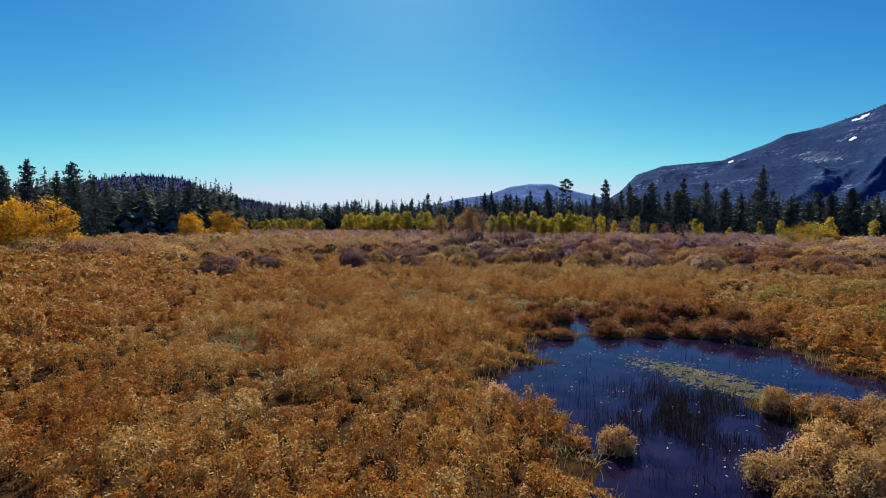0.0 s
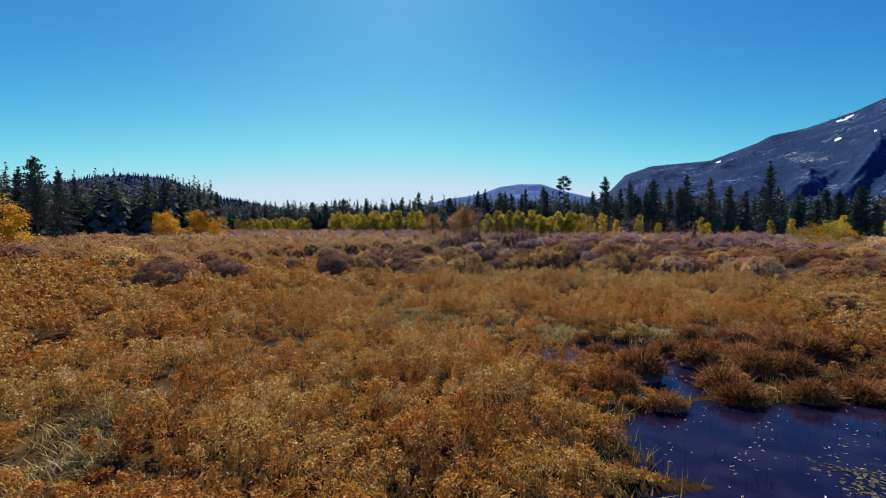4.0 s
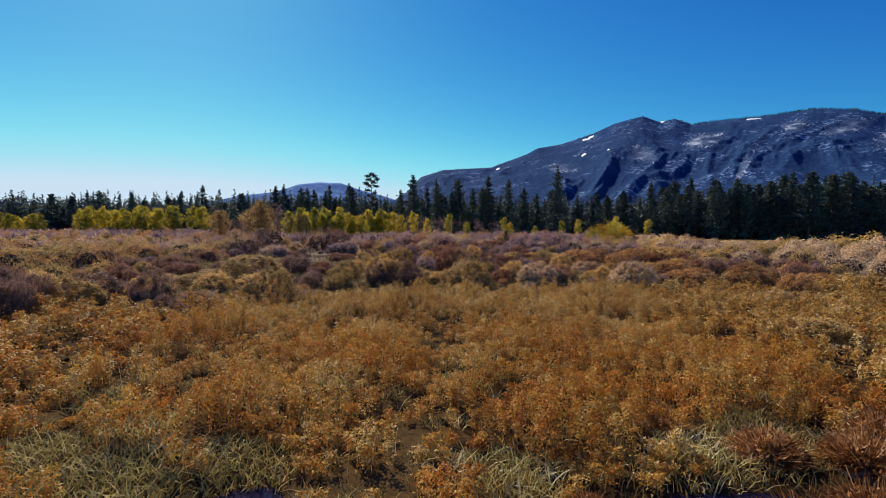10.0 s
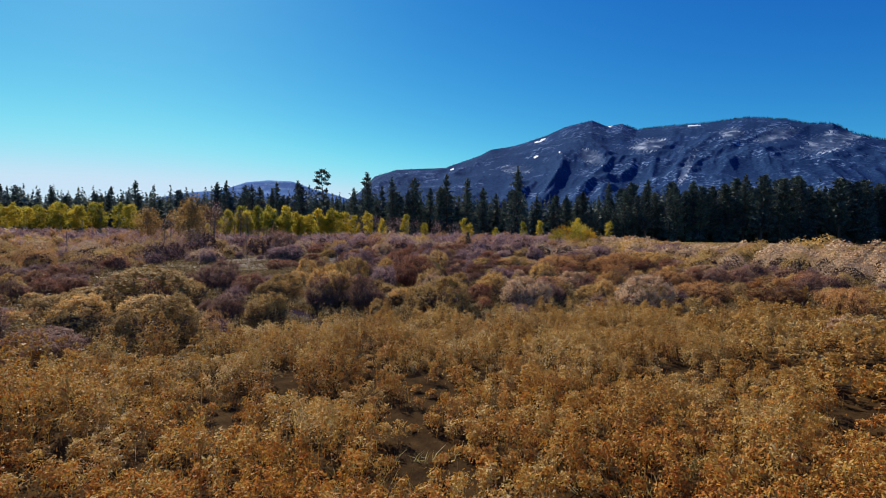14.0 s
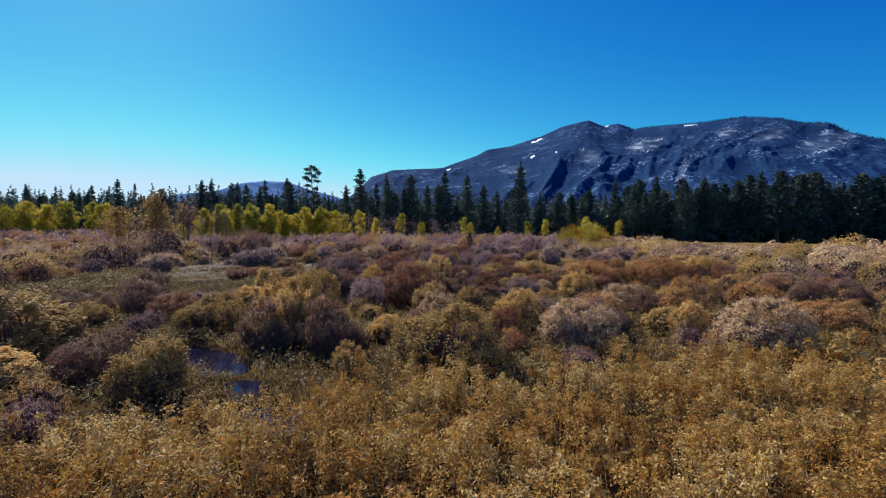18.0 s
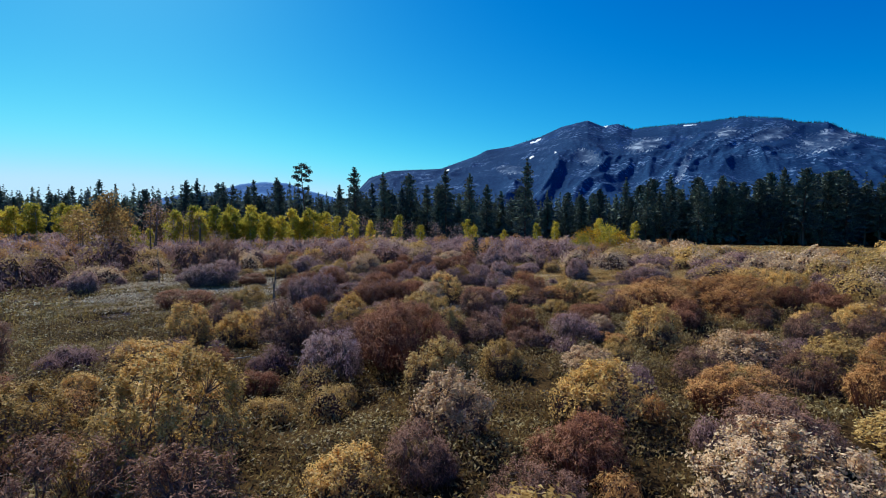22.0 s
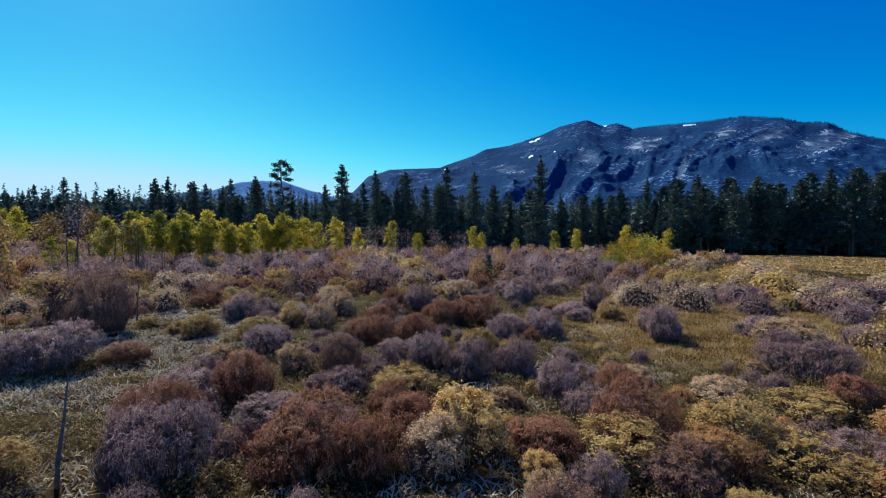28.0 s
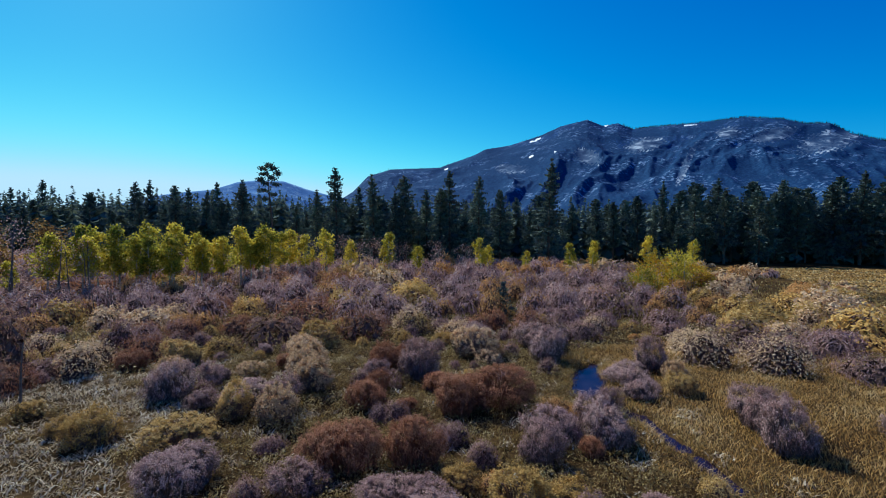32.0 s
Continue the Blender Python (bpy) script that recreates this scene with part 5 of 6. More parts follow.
def thicket(name, label, material, seed, x, y, r, h):
    """Many willow bushes as one sheet of growth: leaves in lumpy domes over a mass of dark twigs, coarser in the distance."""
    bare = material in (M_PINK, M_RUST, M_DUSK, M_RUSSET)
    g = np.random.default_rng(seed)
    pieces, wood = [], []
    apart = np.maximum(off_line(x, y), np.hypot(x + 14, y - 82) * (y > 82))
    for lo, hi, count, leaf in ((0, 26, 1700, 0.055), (26, 46, 1400, 0.068), (46, 80, 620, 0.115), (80, 1e9, 180, 0.25)):
        some = (apart >= lo) & (apart < hi)
        fx, fy, fr, fh = x[some], y[some], r[some], h[some]
        n = len(fx)
        if not n:
            continue
        who = np.repeat(np.arange(n), count)
        turn, rise = g.uniform(0, 6.28, n * count), np.arccos(g.uniform(0.0, 1, n * count))
        lumps = 1 + 0.14 * np.sin(turn * 3 + fx[who] * 7) * np.sin(rise) + 0.08 * np.sin(turn * 5 + fy[who] * 5 + rise * 4)
        k = (1 - 0.25 * g.uniform(0, 1, n * count) ** 2) * lumps
        foot = np.stack([fx[who], fy[who], np.zeros(len(who))], -1)
        out = np.stack([np.cos(turn) * np.sin(rise) * fr[who], np.sin(turn) * np.sin(rise) * fr[who], fh[who] * np.cos(rise)], -1)
        shell = out * k[:, None] + np.array([0, 0, 0.12])
        face = out / np.stack([fr[who], fr[who], fh[who]], -1) ** 2 + np.array([0, 0, 0.08])
        tips = foot + shell + out * 0.06 * g.normal(size=(len(who), 1))
        pieces.append(flecks(tips, leaf * np.clip(fr[who] / 1.3, 0.6, 1.2 if hi < 48 else 2.2) * (0.55 if bare else 1.0), 2.2 if bare else 0.9, 5.0 if bare else 1.9, g, face, 0.4))
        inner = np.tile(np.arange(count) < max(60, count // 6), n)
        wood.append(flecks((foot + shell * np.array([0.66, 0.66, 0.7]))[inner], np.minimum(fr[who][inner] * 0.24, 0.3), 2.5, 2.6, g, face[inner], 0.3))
        pick = g.integers(0, n * count, n * 60)
        pieces.append(slivers((foot + shell * 0.35)[pick], (foot + shell * 1.07)[pick], leaf * 0.08, leaf * 0.04, g))
    v, f = joined(*pieces)
    tagged(new(name, mesh_of(name, v, f, material)), label, "shrubs", kind="stuff")
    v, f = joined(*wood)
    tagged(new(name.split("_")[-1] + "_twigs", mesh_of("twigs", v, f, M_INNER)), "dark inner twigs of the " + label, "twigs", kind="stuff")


for n, (kind, tone) in enumerate(TONES.items()):
    rest = np.array([q for _, k, q in ranked[298:] if k == kind]).reshape(-1, 4)
    if len(rest):
        thicket("outer_" + kind + "_willows", "distant rounded willow bushes in " + kind + " tones", tone[0], 340 + n, rest[:, 0], rest[:, 1], np.minimum(rest[:, 2], 7) * 0.54, rest[:, 3] * 0.9)
g = np.random.default_rng(79)
sx, sy = scatter(-60, 30, 46, 128, 1.5, g)
sr = g.uniform(0.35, 0.85, len(sx))
keep = (sy > willow_edge(sx) + 0.5) & (off_line(sx, sy) < 40) & in_view(sx, sy) & (wetness(sx, sy) < -0.5) & (field(sx, sy) < 0.35) & (litter(sx, sy) < 0.25) & free_spots(sx, sy, sr, 0.8) & (smooth_noise(sx, sy, 7, 45) > np.where((np.abs(sy - 80) < 11) & (off_line(sx, sy) < 16), 0.3, 0.55)) & (np.hypot((sx + 34) / 12, (sy - 84) / 15) > 1)
sx, sy, sr = sx[keep], sy[keep], sr[keep]
for k, (nm, label, material) in enumerate([("low_rust_willows", "low rust-brown willow shoots among the bushes", M_RUSSET), ("low_mauve_willows", "low bare mauve willow shoots among the bushes", M_PINK), ("low_olive_willows", "low olive willow shoots among the bushes", M_OLIVE)]):
    c = np.clip((smooth_noise(sx, sy, 16, 47) * 3.2 - 0.1).astype(int), 0, 2) == k
    thicket(nm, label, material, 320 + k, sx[c], sy[c], sr[c], sr[c] * 1.3)

g = np.random.default_rng(78)
sx, sy = scatter(-190, 130, 20, 215, 3.3, g)
sr = g.uniform(0.9, 2.1, len(sx))
EDGE_X, EDGE_Y = [-300, -264, -242, -200, -150, -100, -60, 0, 40, 80, 130, 200, 300], [40, 110, 206, 226, 226, 216, 200, 200, 212, 205, 196, 192, 180]
keep = (sy > willow_edge(sx) + 1) & (sy < np.interp(sx, EDGE_X, EDGE_Y) - 2) & free_spots(sx, sy, sr, 0.75) & ((off_line(sx, sy) > 40) | (sy > 122)) & in_view(sx, sy)
keep &= (smooth_noise(sx, sy, 18, 35) > np.where((sx > 30) & (sy > 130), 0.62, 0.33)) & ~((sx > 54) & (sy > 150))
sx, sy, sr = sx[keep], sy[keep], sr[keep]
hk = g.uniform(0.95, 1.4, len(sx)) * np.where((sy > 128) & (sx < 15), 1.25, 1.0)
pickk = smooth_noise(sx, sy, 30, 37) + g.normal(size=len(sx)) * 0.16 + 0.25 * ((sx > 15) * 1.0) - 0.35 * ((sy > 130) & (sx < 22)) + 0.16 * (sy < 115) 
pickk = np.where((sx < -38) & (sy < 92), np.clip(0.3 + 0.4 * smooth_noise(sx, sy, 14, 39) + g.normal(size=len(sx)) * 0.1, 0.26, 0.74), pickk)
for k, (nm, label, material) in enumerate([
        ("mauve_thicket", "greyish mauve bare willow thicket towards the forest", M_PINK), ("rust_thicket", "rust-brown bare willow thicket", M_RUSSET),
        ("olive_thicket", "olive and tan willow thicket", M_OLIVE), ("pale_thicket", "pale tan and golden willow thicket", M_TAN)]):
    c = np.clip((pickk * 4).astype(int), 0, 3) == k
    thicket(nm, label, material, 300 + k, sx[c], sy[c], sr[c], sr[c] * hk[c])

# ---------- conifers ----------
FIRS = [conifer("conifer", 22, w, 100 + k, b, d, 36, gp, tp) for k, (w, b, d, gp, tp) in enumerate(
    [(9.6, 0.08, 0.25, 0.08, 0.8), (8.2, 0.14, 0.3, 0.12, 0.7), (10.2, 0.05, 0.2, 0.08, 0.9), (8.2, 0.26, 0.2, 0.18, 0.5), (10.4, 0.10, 0.3, 0.14, 0.75)])]
PINES = [conifer("conifer", 22, w, 160 + k, b, 0.1, 30, gp, tp, 1.0) for k, (w, b, gp, tp) in enumerate([(8.0, 0.24, 0.2, 0.4), (9.0, 0.18, 0.25, 0.45), (7.4, 0.3, 0.15, 0.35)])]
NOTABLE = [  # x, y, height
    (-176, 65, 21.4), (-182, 73, 24.6), (-186, 82, 22.0), (-170, 80, 23.6), (-175, 88, 20.7), (-193, 101, 20.7), (-197, 116, 21.3), (-186, 122, 22.9),
    (-181, 125, 21.3), (-181, 130, 20.6), (-179, 137, 17.5), (-178, 145, 18.0), (-222, 270, 22.7), (-215, 270, 22.2), (-165, 264, 21.5), (-154, 264, 24.5),
    (-101, 229, 21.2), (-99, 234, 22.3), (-89, 229, 20.2), (-77, 229, 21.2), (-66, 219, 21.3), (-37, 201, 22.7), (-29, 208, 22.0), (-21, 208, 21.6),
    (-10, 203, 22.4), (-3, 203, 21.3), (3, 208, 18.4), (13.5, 200, 25.5),
]
place(FIRS, [(x, y, h / 22, 1) for x, y, h in NOTABLE], "tall dark green conifer at the edge of the forest", "conifer", "forest edge conifers")
g = np.random.default_rng(88)
rows = []
for x in np.concatenate([np.arange(-236, -100, 3.2), np.arange(-100, 200, 1.9)]):
    y = np.interp(x, EDGE_X, EDGE_Y) + g.uniform(2, 22)
    rows.append((x + g.normal(), float(y), float(g.uniform(9, 19.5) if x < 40 else g.uniform(10 + 8 * min(1, max(0, (x - 60) / 30)), 19 + 5.5 * min(1, max(0, (x - 60) / 30)))) / 22, 1.0))
for x in np.arange(58, 200, 2.3):
    rows.append((x + g.normal(), float(np.interp(x, EDGE_X, EDGE_Y) + g.uniform(8, 34)), float(g.uniform(17, 24)) / 22, 1.0))
some = g.random(len(rows)) < [0.65 if r[0] > 12 else 0.3 for r in rows]
place(PINES, [r for r, p in zip(rows, some) if p], "dark green pine with a full ragged crown in the forest edge", "conifer", "forest edge conifers")
place(FIRS, [r for r, p in zip(rows, some) if not p], "dark green conifer in the forest edge", "conifer", "forest edge conifers")
retire(FIRS + PINES)


def far_woods():
    """The woods behind the edge, as many simple crowns."""
    g = np.random.default_rng(89)
    x, y = scatter(-420, 420, 20, 560, 5.7, g)
    edge = np.interp(x, EDGE_X, EDGE_Y)
    behind = (np.degrees(np.arctan2(-8 - x, y - 12)) > 52.5) & (np.hypot(x + 8, y - 12) > 200)      # the dark stand by the round hill
    keep = ((y > edge + 9) | behind) & (y < edge + 260) & (g.random(len(x)) < np.where(y < edge + 80, 0.97, np.where(x < 10, 0.85, 0.5)))
    x, y = x[keep], y[keep]
    n, per = len(x), 46
    h = g.uniform(12, 18.5, n) + np.clip((x - 60) / 30, 0, 1) * g.uniform(2, 5.5, n) + 4 * behind[keep] + 2.5 * (x < -60)
    who = np.repeat(np.arange(n), per)
    k = np.tile(np.linspace(0.03, 0.99, per), n)
    w = g.uniform(0, 6.28, n * per)
    reach = h[who] * np.where(x[who] < -70, 0.23, 0.17) * (1 - k) ** 0.8 * g.uniform(0.4, 1.1, n * per) + 0.1
    out = np.stack([np.cos(w), np.sin(w), -0.35 + 0.5 * k], -1)
    base = np.stack([x[who], y[who], h[who] * k], -1)
    s = (0.42 + np.where(x[who] < -60, 0.085, 0.066) * h[who] * (1 - k))[:, None]
    side = np.stack([-np.sin(w), np.cos(w), np.zeros_like(w)], -1)
    tip = base + out * reach[:, None] * 1.5
    v = np.stack([base + np.array([0, 0, 0.9]) * s, base + out * reach[:, None] * 0.8 + side * s, tip - np.array([0, 0, 0.3]) * s, base + out * reach[:, None] * 0.8 - side * s], 1).reshape(-1, 3)
    f = np.arange(len(v)).reshape(-1, 4)
    foot = np.stack([x, y, np.full(n, -0.2)], -1)
    tv, tf = twigs(foot, foot + np.stack([np.zeros(n), np.zeros(n), h * 0.95], -1), 0.22, 0.03)
    v, f = joined((v, f), (tv, tf))
    tagged(new("far_woods", mesh_of("far_woods", v, f, M_NEEDLE)), "dense dark conifer woods behind the forest edge", "forest", kind="stuff")


far_woods()

# ---------- the lone crooked pine ----------
def lone_pine():
    """A tall pine with a bare trunk and a few flat, ragged tufts of needles near the top."""
    g = np.random.default_rng(91)
    ob = new("pine")
    height = 23.5
    axis = [np.array([0.5 * math.sin(k * 5), 0.3 * k, height * k - 0.3 * (k == 0)]) for k in np.linspace(0, 1, 8)]
    v, f = tube(axis, np.linspace(0.34, 0.06, 8), 8)
    part("trunk", mesh_of("trunk", v, [f], M_BARK, True), ob)
    tufts = [(0.985, 0.2, 1.0), (0.955, 1.1, 0.95), (0.95, -0.9, 0.85), (0.91, 1.9, 0.85), (0.90, -0.7, 0.9), (0.86, 0.9, 0.9), (0.85, -1.7, 0.95), (0.81, -0.8, 0.9), (0.80, 1.5, 0.8), (0.74, -1.2, 0.8), (0.70, 0.9, 0.7), (0.66, -0.9, 0.7), (0.61, 0.9, 0.6), (0.56, -0.7, 0.6)]
    for k, out, r in tufts:
        w = g.uniform(-0.7, 0.7)
        base = np.array([0.5 * math.sin(k * 5), 0.3 * k, height * k - 0.8])
        tip = base + np.array([out * math.cos(w) * 1.15, abs(out) * math.sin(w), 0.7])
        lv, lf = twigs(base[None], tip[None], 0.09, 0.04, 5)
        limb = part("branch", mesh_of("branch", lv, [lf], M_BARK), ob)
        tuft = tip + g.normal(size=(130, 3)) * np.array([r * 0.55, r * 0.5, r * 0.28])
        nv, nf = leaves(tuft, 0.34, 0.3, 1.5, g)
        part("needle_tuft", mesh_of("needle_tuft", nv, [nf], M_NEEDLE), limb)
    ob.location = (-51.5, 197, 0)
    tagged(ob, "tall lone pine with a ragged flat crown above the other trees", "pine")


lone_pine()

# ---------- aspens and other broadleaf trees ----------
ASPENS = [broadleaf("aspen", 9.5, 3.7, M_ASPEN, M_PALE_BARK, 200 + k, 34, 1700, 0.25, 0.36) for k in range(5)]
g = np.random.default_rng(90)
rows = [(float(x + g.normal() * 0.4), float(144 + (x + 61) * 0.9 + g.normal() * 2.0), float(g.uniform(0.7, 1.0)), 1.0) for x in np.arange(-61.5, -38, 0.85)]
rows += [(float(x), float(y), float(s), 1.0) for x, y, s in ((-36, 168, 0.8), (-32, 166, 0.9), (-28.5, 170, 0.7), (-22, 172, 0.85), (-17, 171, 0.6), (-5, 175, 0.75), (-3.5, 176, 0.6), (4, 178, 0.5), (12, 176, 0.65), (17, 178, 0.7), (30, 182, 0.8), (40, 184, 0.7), (-66, 140, 0.55), (-64, 141, 0.5))]
place(ASPENS, rows, "slim young aspen with yellow-green leaves", "tree", "row of aspens")
GROVE = [(float(x), float(180 + g.normal() * 3), float(g.uniform(0.95, 1.15)), 1.0) for x in np.arange(-149, -104, 2.1)]
GROVE += [(float(x), float(y), float(g.uniform(0.7, 0.95)), 1.0) for x, y in zip(np.arange(-228, -172, 2.6), np.linspace(197, 192, 22))]
place(ASPENS, GROVE, "yellow aspen in a grove before the conifers", "tree", "aspen grove")
retire(ASPENS)
AMBERS = [broadleaf("aspen", 7.5, 5.0, M_AMBER, M_PALE_BARK, 210 + k, 40, 2600, 0.22, 0.05, 3) for k in range(3)]
place(AMBERS, [(-159, 108, 1.15, 1.0), (-156.5, 111.5, 1.2, 1.05), (-154, 115.5, 1.25, 1.05), (-151.5, 119, 1.2, 1.05), (-148.8, 122, 1.05, 0.95), (-120, 40, 1.3, 1), (-117, 44, 1.3, 1), (-114.5, 48, 1.35, 1), (-112, 51.5, 1.15, 0.95), (-119, 47, 1.2, 1)],
      "bushy aspen with bright amber leaves", "tree", "amber aspens")
retire(AMBERS)
LIMES = [broadleaf("aspen", 6.0, 5.4, m, M_PALE_BARK, 220 + k, 44, 2200, 0.2, 0.02, 4) for k, m in enumerate((M_ASPEN, M_AMBER, M_ASPEN))]
place(LIMES, [(16.6, 152, 0.75, 0.95), (18.8, 154.5, 0.9, 0.95), (21.0, 153, 1.0, 1.0), (23.0, 155.5, 0.95, 1.0), (24.8, 153.6, 0.8, 0.9), (26.8, 155, 0.6, 0.8), (15.0, 154, 0.5, 0.9)], "bushy aspen turning from green to amber", "tree", "aspens in the willows")
retire(LIMES)
FADED = [broadleaf("cottonwood", 9.6, 5.8, M_DULL, M_DEAD, 230 + k, 48, 3000, 0.24, 0.3, 3) for k in range(2)]
place(FADED, [(-56, 117, 1.0, 1.0), (-83, 150, 0.95, 0.95), (-75, 152, 0.9, 1.0), (-70, 158, 1.0, 1.0)], "half-bare old cottonwood with dull brown leaves", "tree", "fading trees")
retire(FADED)
LEAFLESS = [broadleaf("cottonwood", 9.5, 6.0, M_PINK, M_DEAD, 240 + k, 34, 900, 0.14, 0.1, 4) for k in range(2)]
place(LEAFLESS, [(-62, 138, 1.05, 1.0), (-57, 141, 0.85, 1.0), (-66, 128, 0.8, 0.8), (-48, 132, 0.6, 0.8), (-37, 171, 0.8, 1.0), (-33.5, 169, 0.7, 1.1), (-30, 173, 0.8, 1.0), (-26, 170, 0.75, 1.0), (-23.5, 174, 0.85, 0.9), (-19.5, 170, 0.7, 1.0), (-14, 173, 0.75, 0.9), (-9, 172, 0.65, 1.0)], "leafless grey cottonwood among dark bushes", "tree", "fading trees")
retire(LEAFLESS)


# ---------- dead saplings, a young fir, tussocks ----------
def dead_sapling(x, y, height, seed, limbs=14):
    """A dead sapling: a dark leaning stem with bare broken side branches."""
    g = np.random.default_rng(seed)
    ob = new("dead_sapling")
    lean = g.normal(size=2) * 0.06 * height
    axis = [np.array([lean[0] * k + g.normal() * 0.02, lean[1] * k + g.normal() * 0.02, height * k - 0.2 * (k == 0)]) for k in np.linspace(0, 1, 6)]
    v, f = tube(axis, np.linspace(0.06, 0.015, 6) * height / 2.6, 6)
    part("trunk", mesh_of("trunk", v, [f], M_DEAD, True), ob)
    for _ in range(limbs):
        k = g.uniform(0.2, 0.95)
        w = g.uniform(0, 6.28)
        base = np.array([lean[0] * k, lean[1] * k, height * k])
        tip = base + np.array([math.cos(w), math.sin(w), g.uniform(0.2, 0.9)]) * height * 0.26 * (1.15 - k)
        fork = base + (tip - base) * 0.55
        side = fork + (tip - base) * 0.4 + g.normal(size=3) * 0.08
        v, f = twigs(base[None], tip[None], 0.014, 0.004)
        limb = part("branch", mesh_of("branch", v, [f], M_DEAD), ob)
        v, f = twigs(fork[None], side[None], 0.008, 0.003)
        part("twig", mesh_of("twig", v, [f], M_DEAD), limb)
    ob.location = (x, y, float(ground_z(np.array([x]), np.array([y]))[0]))
    tagged(ob, "dark dead sapling with bare side branches", "dead tree", "dead saplings")


for n, (x, y, h, c) in enumerate([(-21.0, 75.4, 2.9, 22), (-39.0, 98.0, 3.2, 6), (-35.1, 95.8, 2.6, 6), (-35.6, 107.5, 3.2, 4), (-69.0, 105.4, 3.8, 8), (-24.0, 84.0, 3.0, 10)]):
    dead_sapling(x, y, h, 400 + n, c)

def fallen_branch(x, y, turn, length, seed):
    """A bleached branch lying on the ground, bent, with broken side twigs."""
    g = np.random.default_rng(seed)
    ob = new("fallen_branch")
    way, across = np.array([math.cos(turn), math.sin(turn), 0]), np.array([-math.sin(turn), math.cos(turn), 0])
    axis = [way * length * (k - 0.5) + across * g.normal() * 0.07 + np.array([0, 0, 0.1 + 0.1 * math.sin(k * 4 + seed)]) for k in np.linspace(0, 1, 6)]
    v, f = tube(axis, np.linspace(0.045, 0.012, 6), 6)
    part("stem", mesh_of("stem", v, [f], M_PALE_BARK, True), ob)
    for k in (1, 2, 3, 4):
        tip = axis[k] + way * 0.25 + across * g.choice((-1, 1)) * g.uniform(0.2, 0.5) + np.array([0, 0, g.uniform(0.02, 0.3)])
        v, f = twigs(axis[k][None], tip[None], 0.012, 0.004)
        part("twig", mesh_of("twig", v, [f], M_PALE_BARK), ob)
    ob.location = (x, y, float(ground_z(np.array([x]), np.array([y]))[0]) + 0.02)
    tagged(ob, "pale bleached fallen branch lying among low plants", "branch", "fallen branches")


for n, (x, y, w, q) in enumerate([(-20.7, 71.1, 0.2, 1.9), (-21.9, 70.3, 0.6, 1.3), (-19.4, 70.6, -0.3, 1.2), (-25.0, 68.6, 0.1, 1.6), (-8.3, 96.4, 0.9, 1.8), (-12.3, 92.4, 0.4, 1.7)]):
    fallen_branch(x, y, w, q, 440 + n)

sapling = conifer("fir_sapling", 3.4, 2.2, 140, 0.03, 0.2, 16, 0.05, 0.8, 0.4)
place([sapling], [(-6.6, 134.2, 1.0, 1.0), (-7.6, 134.8, 0.7, 1.0)], "small dark green fir sapling among the bushes", "conifer", "fir saplings")
retire([sapling])


def tussock(seed, material, spread=0.5, high=0.42):
    """A rounded clump of short arching reeds on a dark root mound."""
    g = np.random.default_rng(seed)
    ob = new("reed_tussock")
    n = 1100
    turn, rise, k = g.uniform(0, 6.28, n), np.arccos(g.uniform(0.05, 1, n)), 1 - 0.5 * g.uniform(0, 1, n) ** 2
    out = np.stack([np.cos(turn) * np.sin(rise) * spread, np.sin(turn) * np.sin(rise) * spread, np.cos(rise) * high], -1) * k[:, None]
    v, f = slivers(out * 0.45, out * g.uniform(0.85, 1.35, (n, 1)) + g.normal(size=(n, 3)) * 0.06, 0.008, 0.004, g)
    lv, lf = leaves(out, 0.028, 1.0, 2.6, g)
    v, f = joined((v, f), (lv, lf))
    part("reeds", mesh_of("reeds", v, f, material), ob)
    mv, mf = tube([(0, 0, z) for z in (-0.3, -0.04, 0.06, 0.12, 0.15)], np.array([0.42, 0.38, 0.3, 0.16, 0.02]) * spread / 0.5, 9)
    part("root_mound", mesh_of("root_mound", mv, [mf], M_DEAD, True), ob)
    return ob


RUSTY = [tussock(500 + k, M_REED) for k in range(3)]
place(RUSTY, [(-6.9, 25.2, 1.6, 1.2), (-8.6, 27.5, 1.2, 1.0), (-5.3, 27.7, 1.5, 1.1), (-3.8, 28.5, 1.6, 1.1), (-2.4, 30.6, 1.7, 1.0), (-4.6, 25.3, 1.5, 1.1), (-5.0, 29.6, 1.5, 1.0), (-7.3, 23.0, 1.2, 1.0), (-7.3, 27.2, 1.2, 1.0), (-6.4, 29.1, 1.4, 1.0),
              (-3.6, 27.0, 1.4, 1.1), (-2.6, 27.5, 1.5, 1.0), (-1.5, 30.3, 1.7, 1.0), (-1.1, 26.0, 1.4, 1.0), (0.1, 26.2, 1.6, 1.0), (1.4, 26.1, 1.6, 1.0), (-2.8, 32.5, 1.6, 0.9), (-4.2, 24.1, 1.3, 1.1), (2.8, 28.4, 1.7, 1.0), (-2.4, 25.2, 1.3, 1.0),
              (0.0, 28.2, 1.6, 0.9), (1.2, 30.2, 1.7, 0.9), (-0.4, 31.6, 1.6, 0.9), (-4.0, 31.2, 1.6, 0.9), (-5.6, 31.6, 1.5, 0.9), (-3.0, 34.2, 1.4, 0.8), (1.2, 32.4, 1.6, 0.8), (-7.4, 33.0, 1.2, 0.8), (-9.7, 29.4, 0.9, 0.9), (2.2, 27.0, 1.5, 1.0), (-6.0, 22.6, 1.0, 1.0)],
      "rust-brown tussock of reeds at the pool's edge", "reeds", "reed tussocks")
retire(RUSTY)
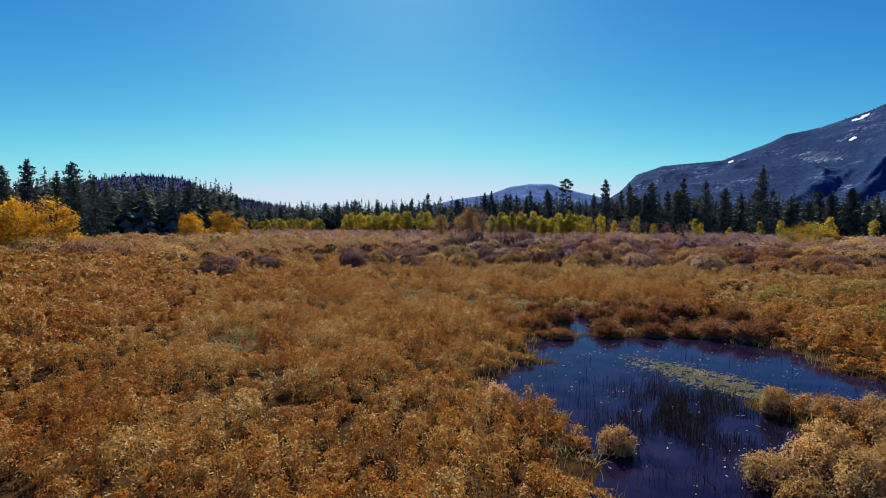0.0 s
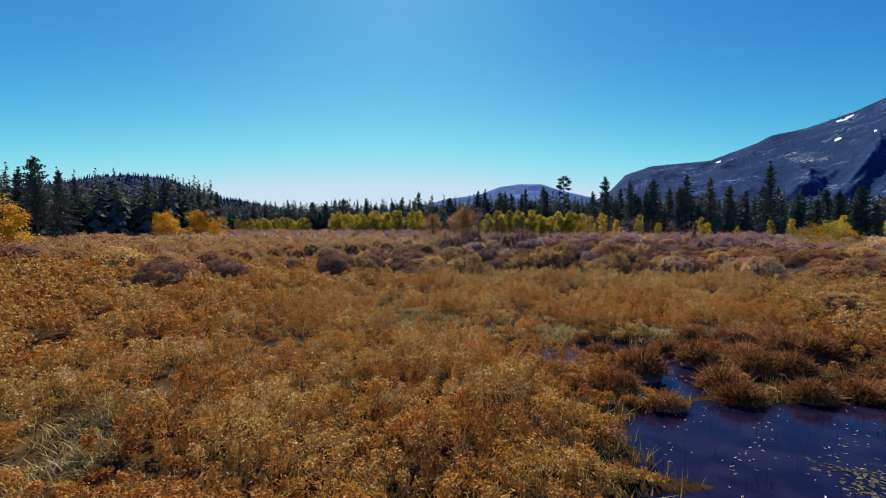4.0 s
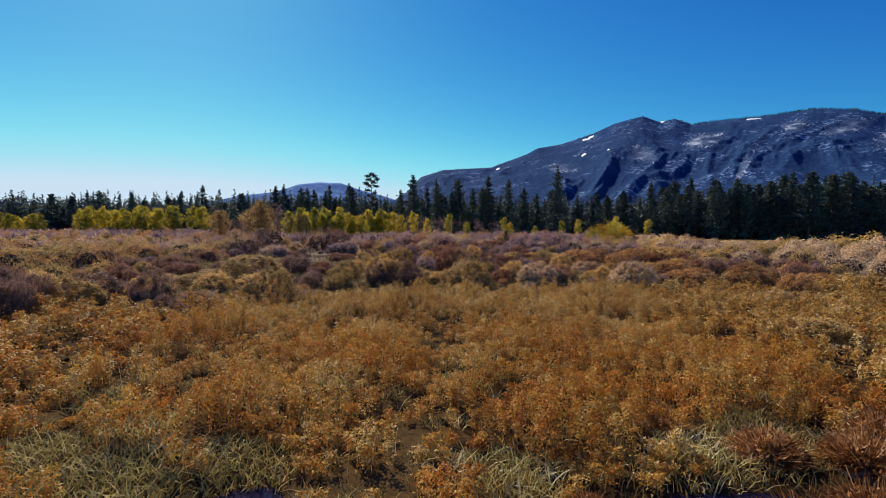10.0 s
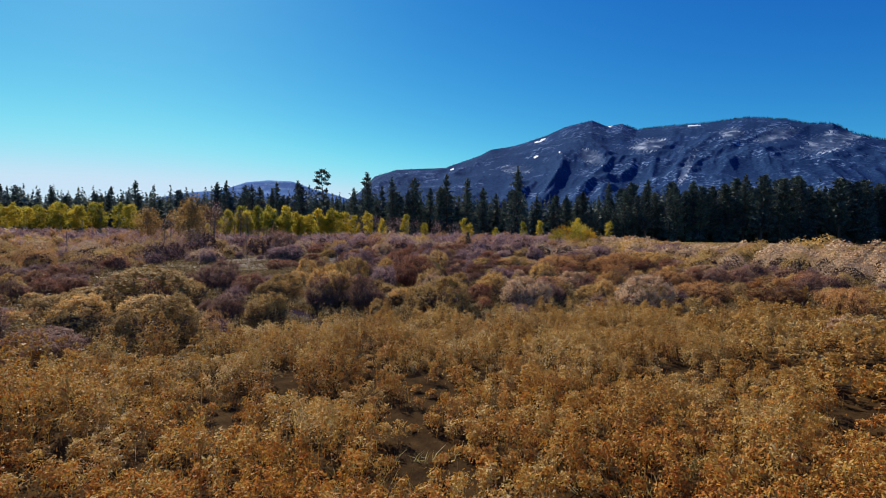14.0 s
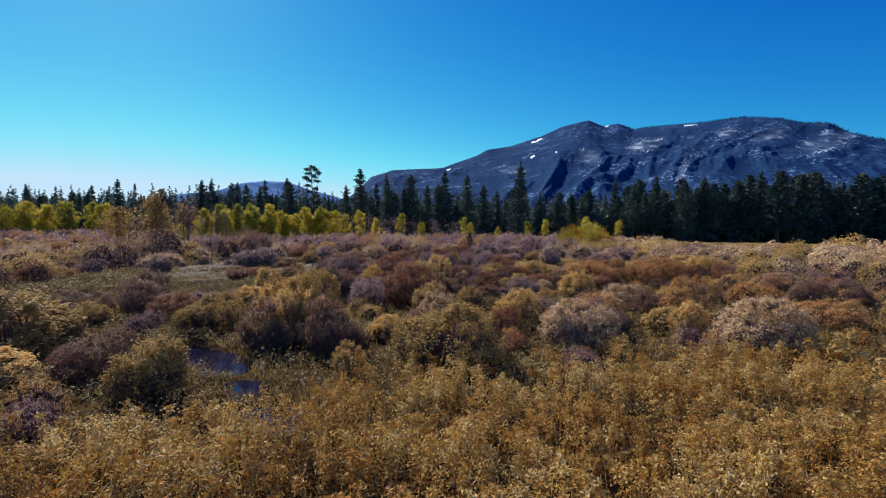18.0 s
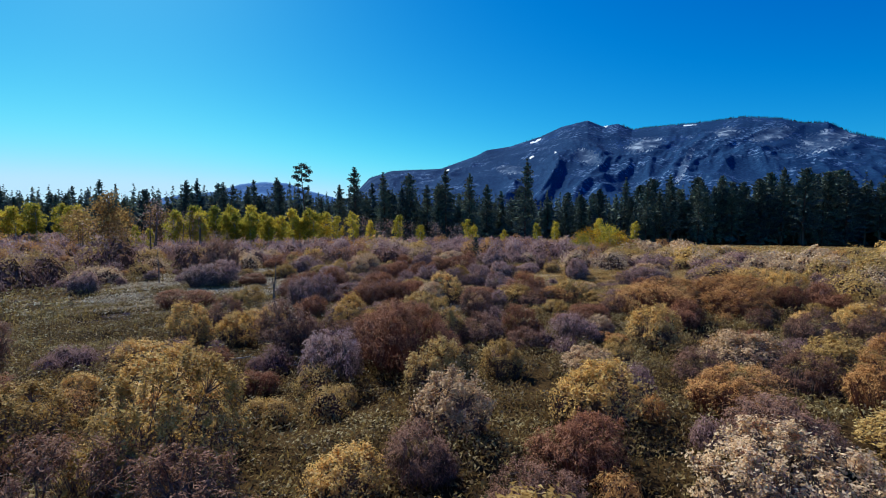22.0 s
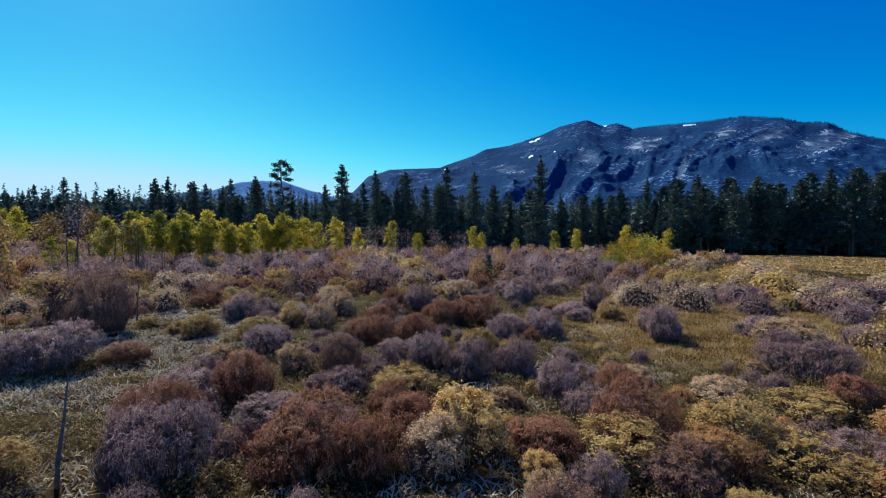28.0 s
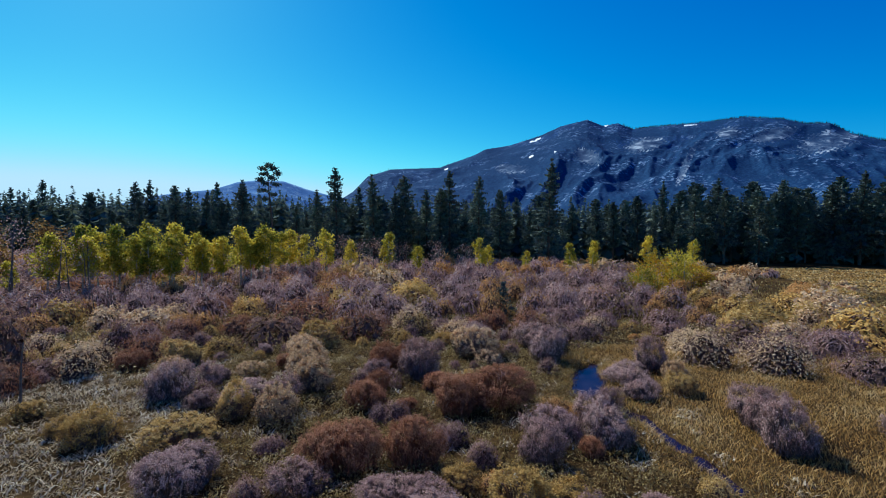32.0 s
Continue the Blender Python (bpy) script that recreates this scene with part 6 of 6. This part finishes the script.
GILT = [willow("shrub", m, M_TWIG, 0.6, 0.62, 10, 130, 3200, 0.03, 520 + k) for k, m in enumerate((M_GOLD, M_OLIVE, M_OLIVE))]
place(GILT, [(-1.8, 11.7, 0.8, 1), (1.5, 16.0, 0.75, 1.1), (1.1, 11.6, 1.0, 1), (1.9, 12.3, 1.1, 1), (2.5, 11.4, 1.1, 1), (3.2, 12.6, 1.0, 1.0), (2.3, 13.4, 1.0, 1.0), (3.5, 14.2, 1.0, 1), (3.0, 15.2, 0.9, 1), (4.2, 13.2, 1.1, 1), (4.4, 15.4, 1.0, 1),
             (3.9, 17.0, 0.9, 1), (-5.2, 12.6, 0.9, 0.9), (1.5, 10.6, 0.9, 1), (3.3, 10.8, 1.1, 1), (4.6, 11.6, 1.1, 1)], "low golden olive shrub at the pool's edge", "shrub", "pool shrubs")
retire(GILT)


def emergent_reeds():
    """Thin dark reeds that stand in the open water."""
    g = np.random.default_rng(600)
    x, y = g.normal(-0.6, 1.1, 5000), g.normal(15.0, 1.7, 5000)
    x2, y2 = g.uniform(-6, 4, 700), g.uniform(10, 25, 700)
    x, y = np.concatenate([x, x2]), np.concatenate([y, y2])
    keep = (wetness(x, y) > 0.02) & (smooth_noise(x, y, 2.4, 61) > 0.4)
    x, y = x[keep], y[keep]
    v, f, f2 = blades(np.stack([x, y, np.full(len(x), -0.12)], -1), 0.4, 0.016, 0.45, g)
    tagged(new("water_reeds", mesh_of("water_reeds", v, [f, f2], M_DARK_REED)), "thin dark reeds standing in the open pool", "reeds", kind="stuff")


emergent_reeds()


def floating():
    """Pale leaves and a raft of algae afloat on the pools."""
    g = np.random.default_rng(610)
    x, y = scatter(-24, 6, 9, 34, 0.22, g)
    keep = (wetness(x, y) > 0.03) & (g.random(len(x)) < 0.9 * np.clip(smooth_noise(x, y, 1.6, 63) - 0.4, 0, 1))
    x, y = x[keep], y[keep]
    at = np.stack([x, y, np.full(len(x), 0.012)], -1)
    v, f = flecks(at, 0.034, 0.0, 2.6, g, np.tile(np.array([[0, 0, 1.0]]), (len(x), 1)), 0.08)
    tagged(new("floating_leaves", mesh_of("floating_leaves", v, [f], M_FLOAT)), "small pale fallen leaves afloat on the pools", "leaves", kind="stuff")
    n = 5200
    u, w = g.normal(size=n) * 1.5, g.normal(size=n) * 0.5
    x, y = RAFT[0] + u * 0.8 - w * 0.5, RAFT[1] - u * 0.5 - w * 0.8
    keep = (wetness(x, y) > 0.02) & (smooth_noise(x, y, 0.9, 65) > 0.36)
    x, y = x[keep], y[keep]
    v, f = flecks(np.stack([x, y, np.full(len(x), 0.008)], -1), 0.07, 0.0, 1.4, g, np.tile(np.array([[0, 0, 1.0]]), (len(x), 1)), 0.1)
    tagged(new("algae_raft", mesh_of("algae_raft", v, [f], M_ALGAE)), "thin olive raft of algae afloat on the pool", "algae", kind="stuff")


RAFT = (0.2, 18.7)
floating()
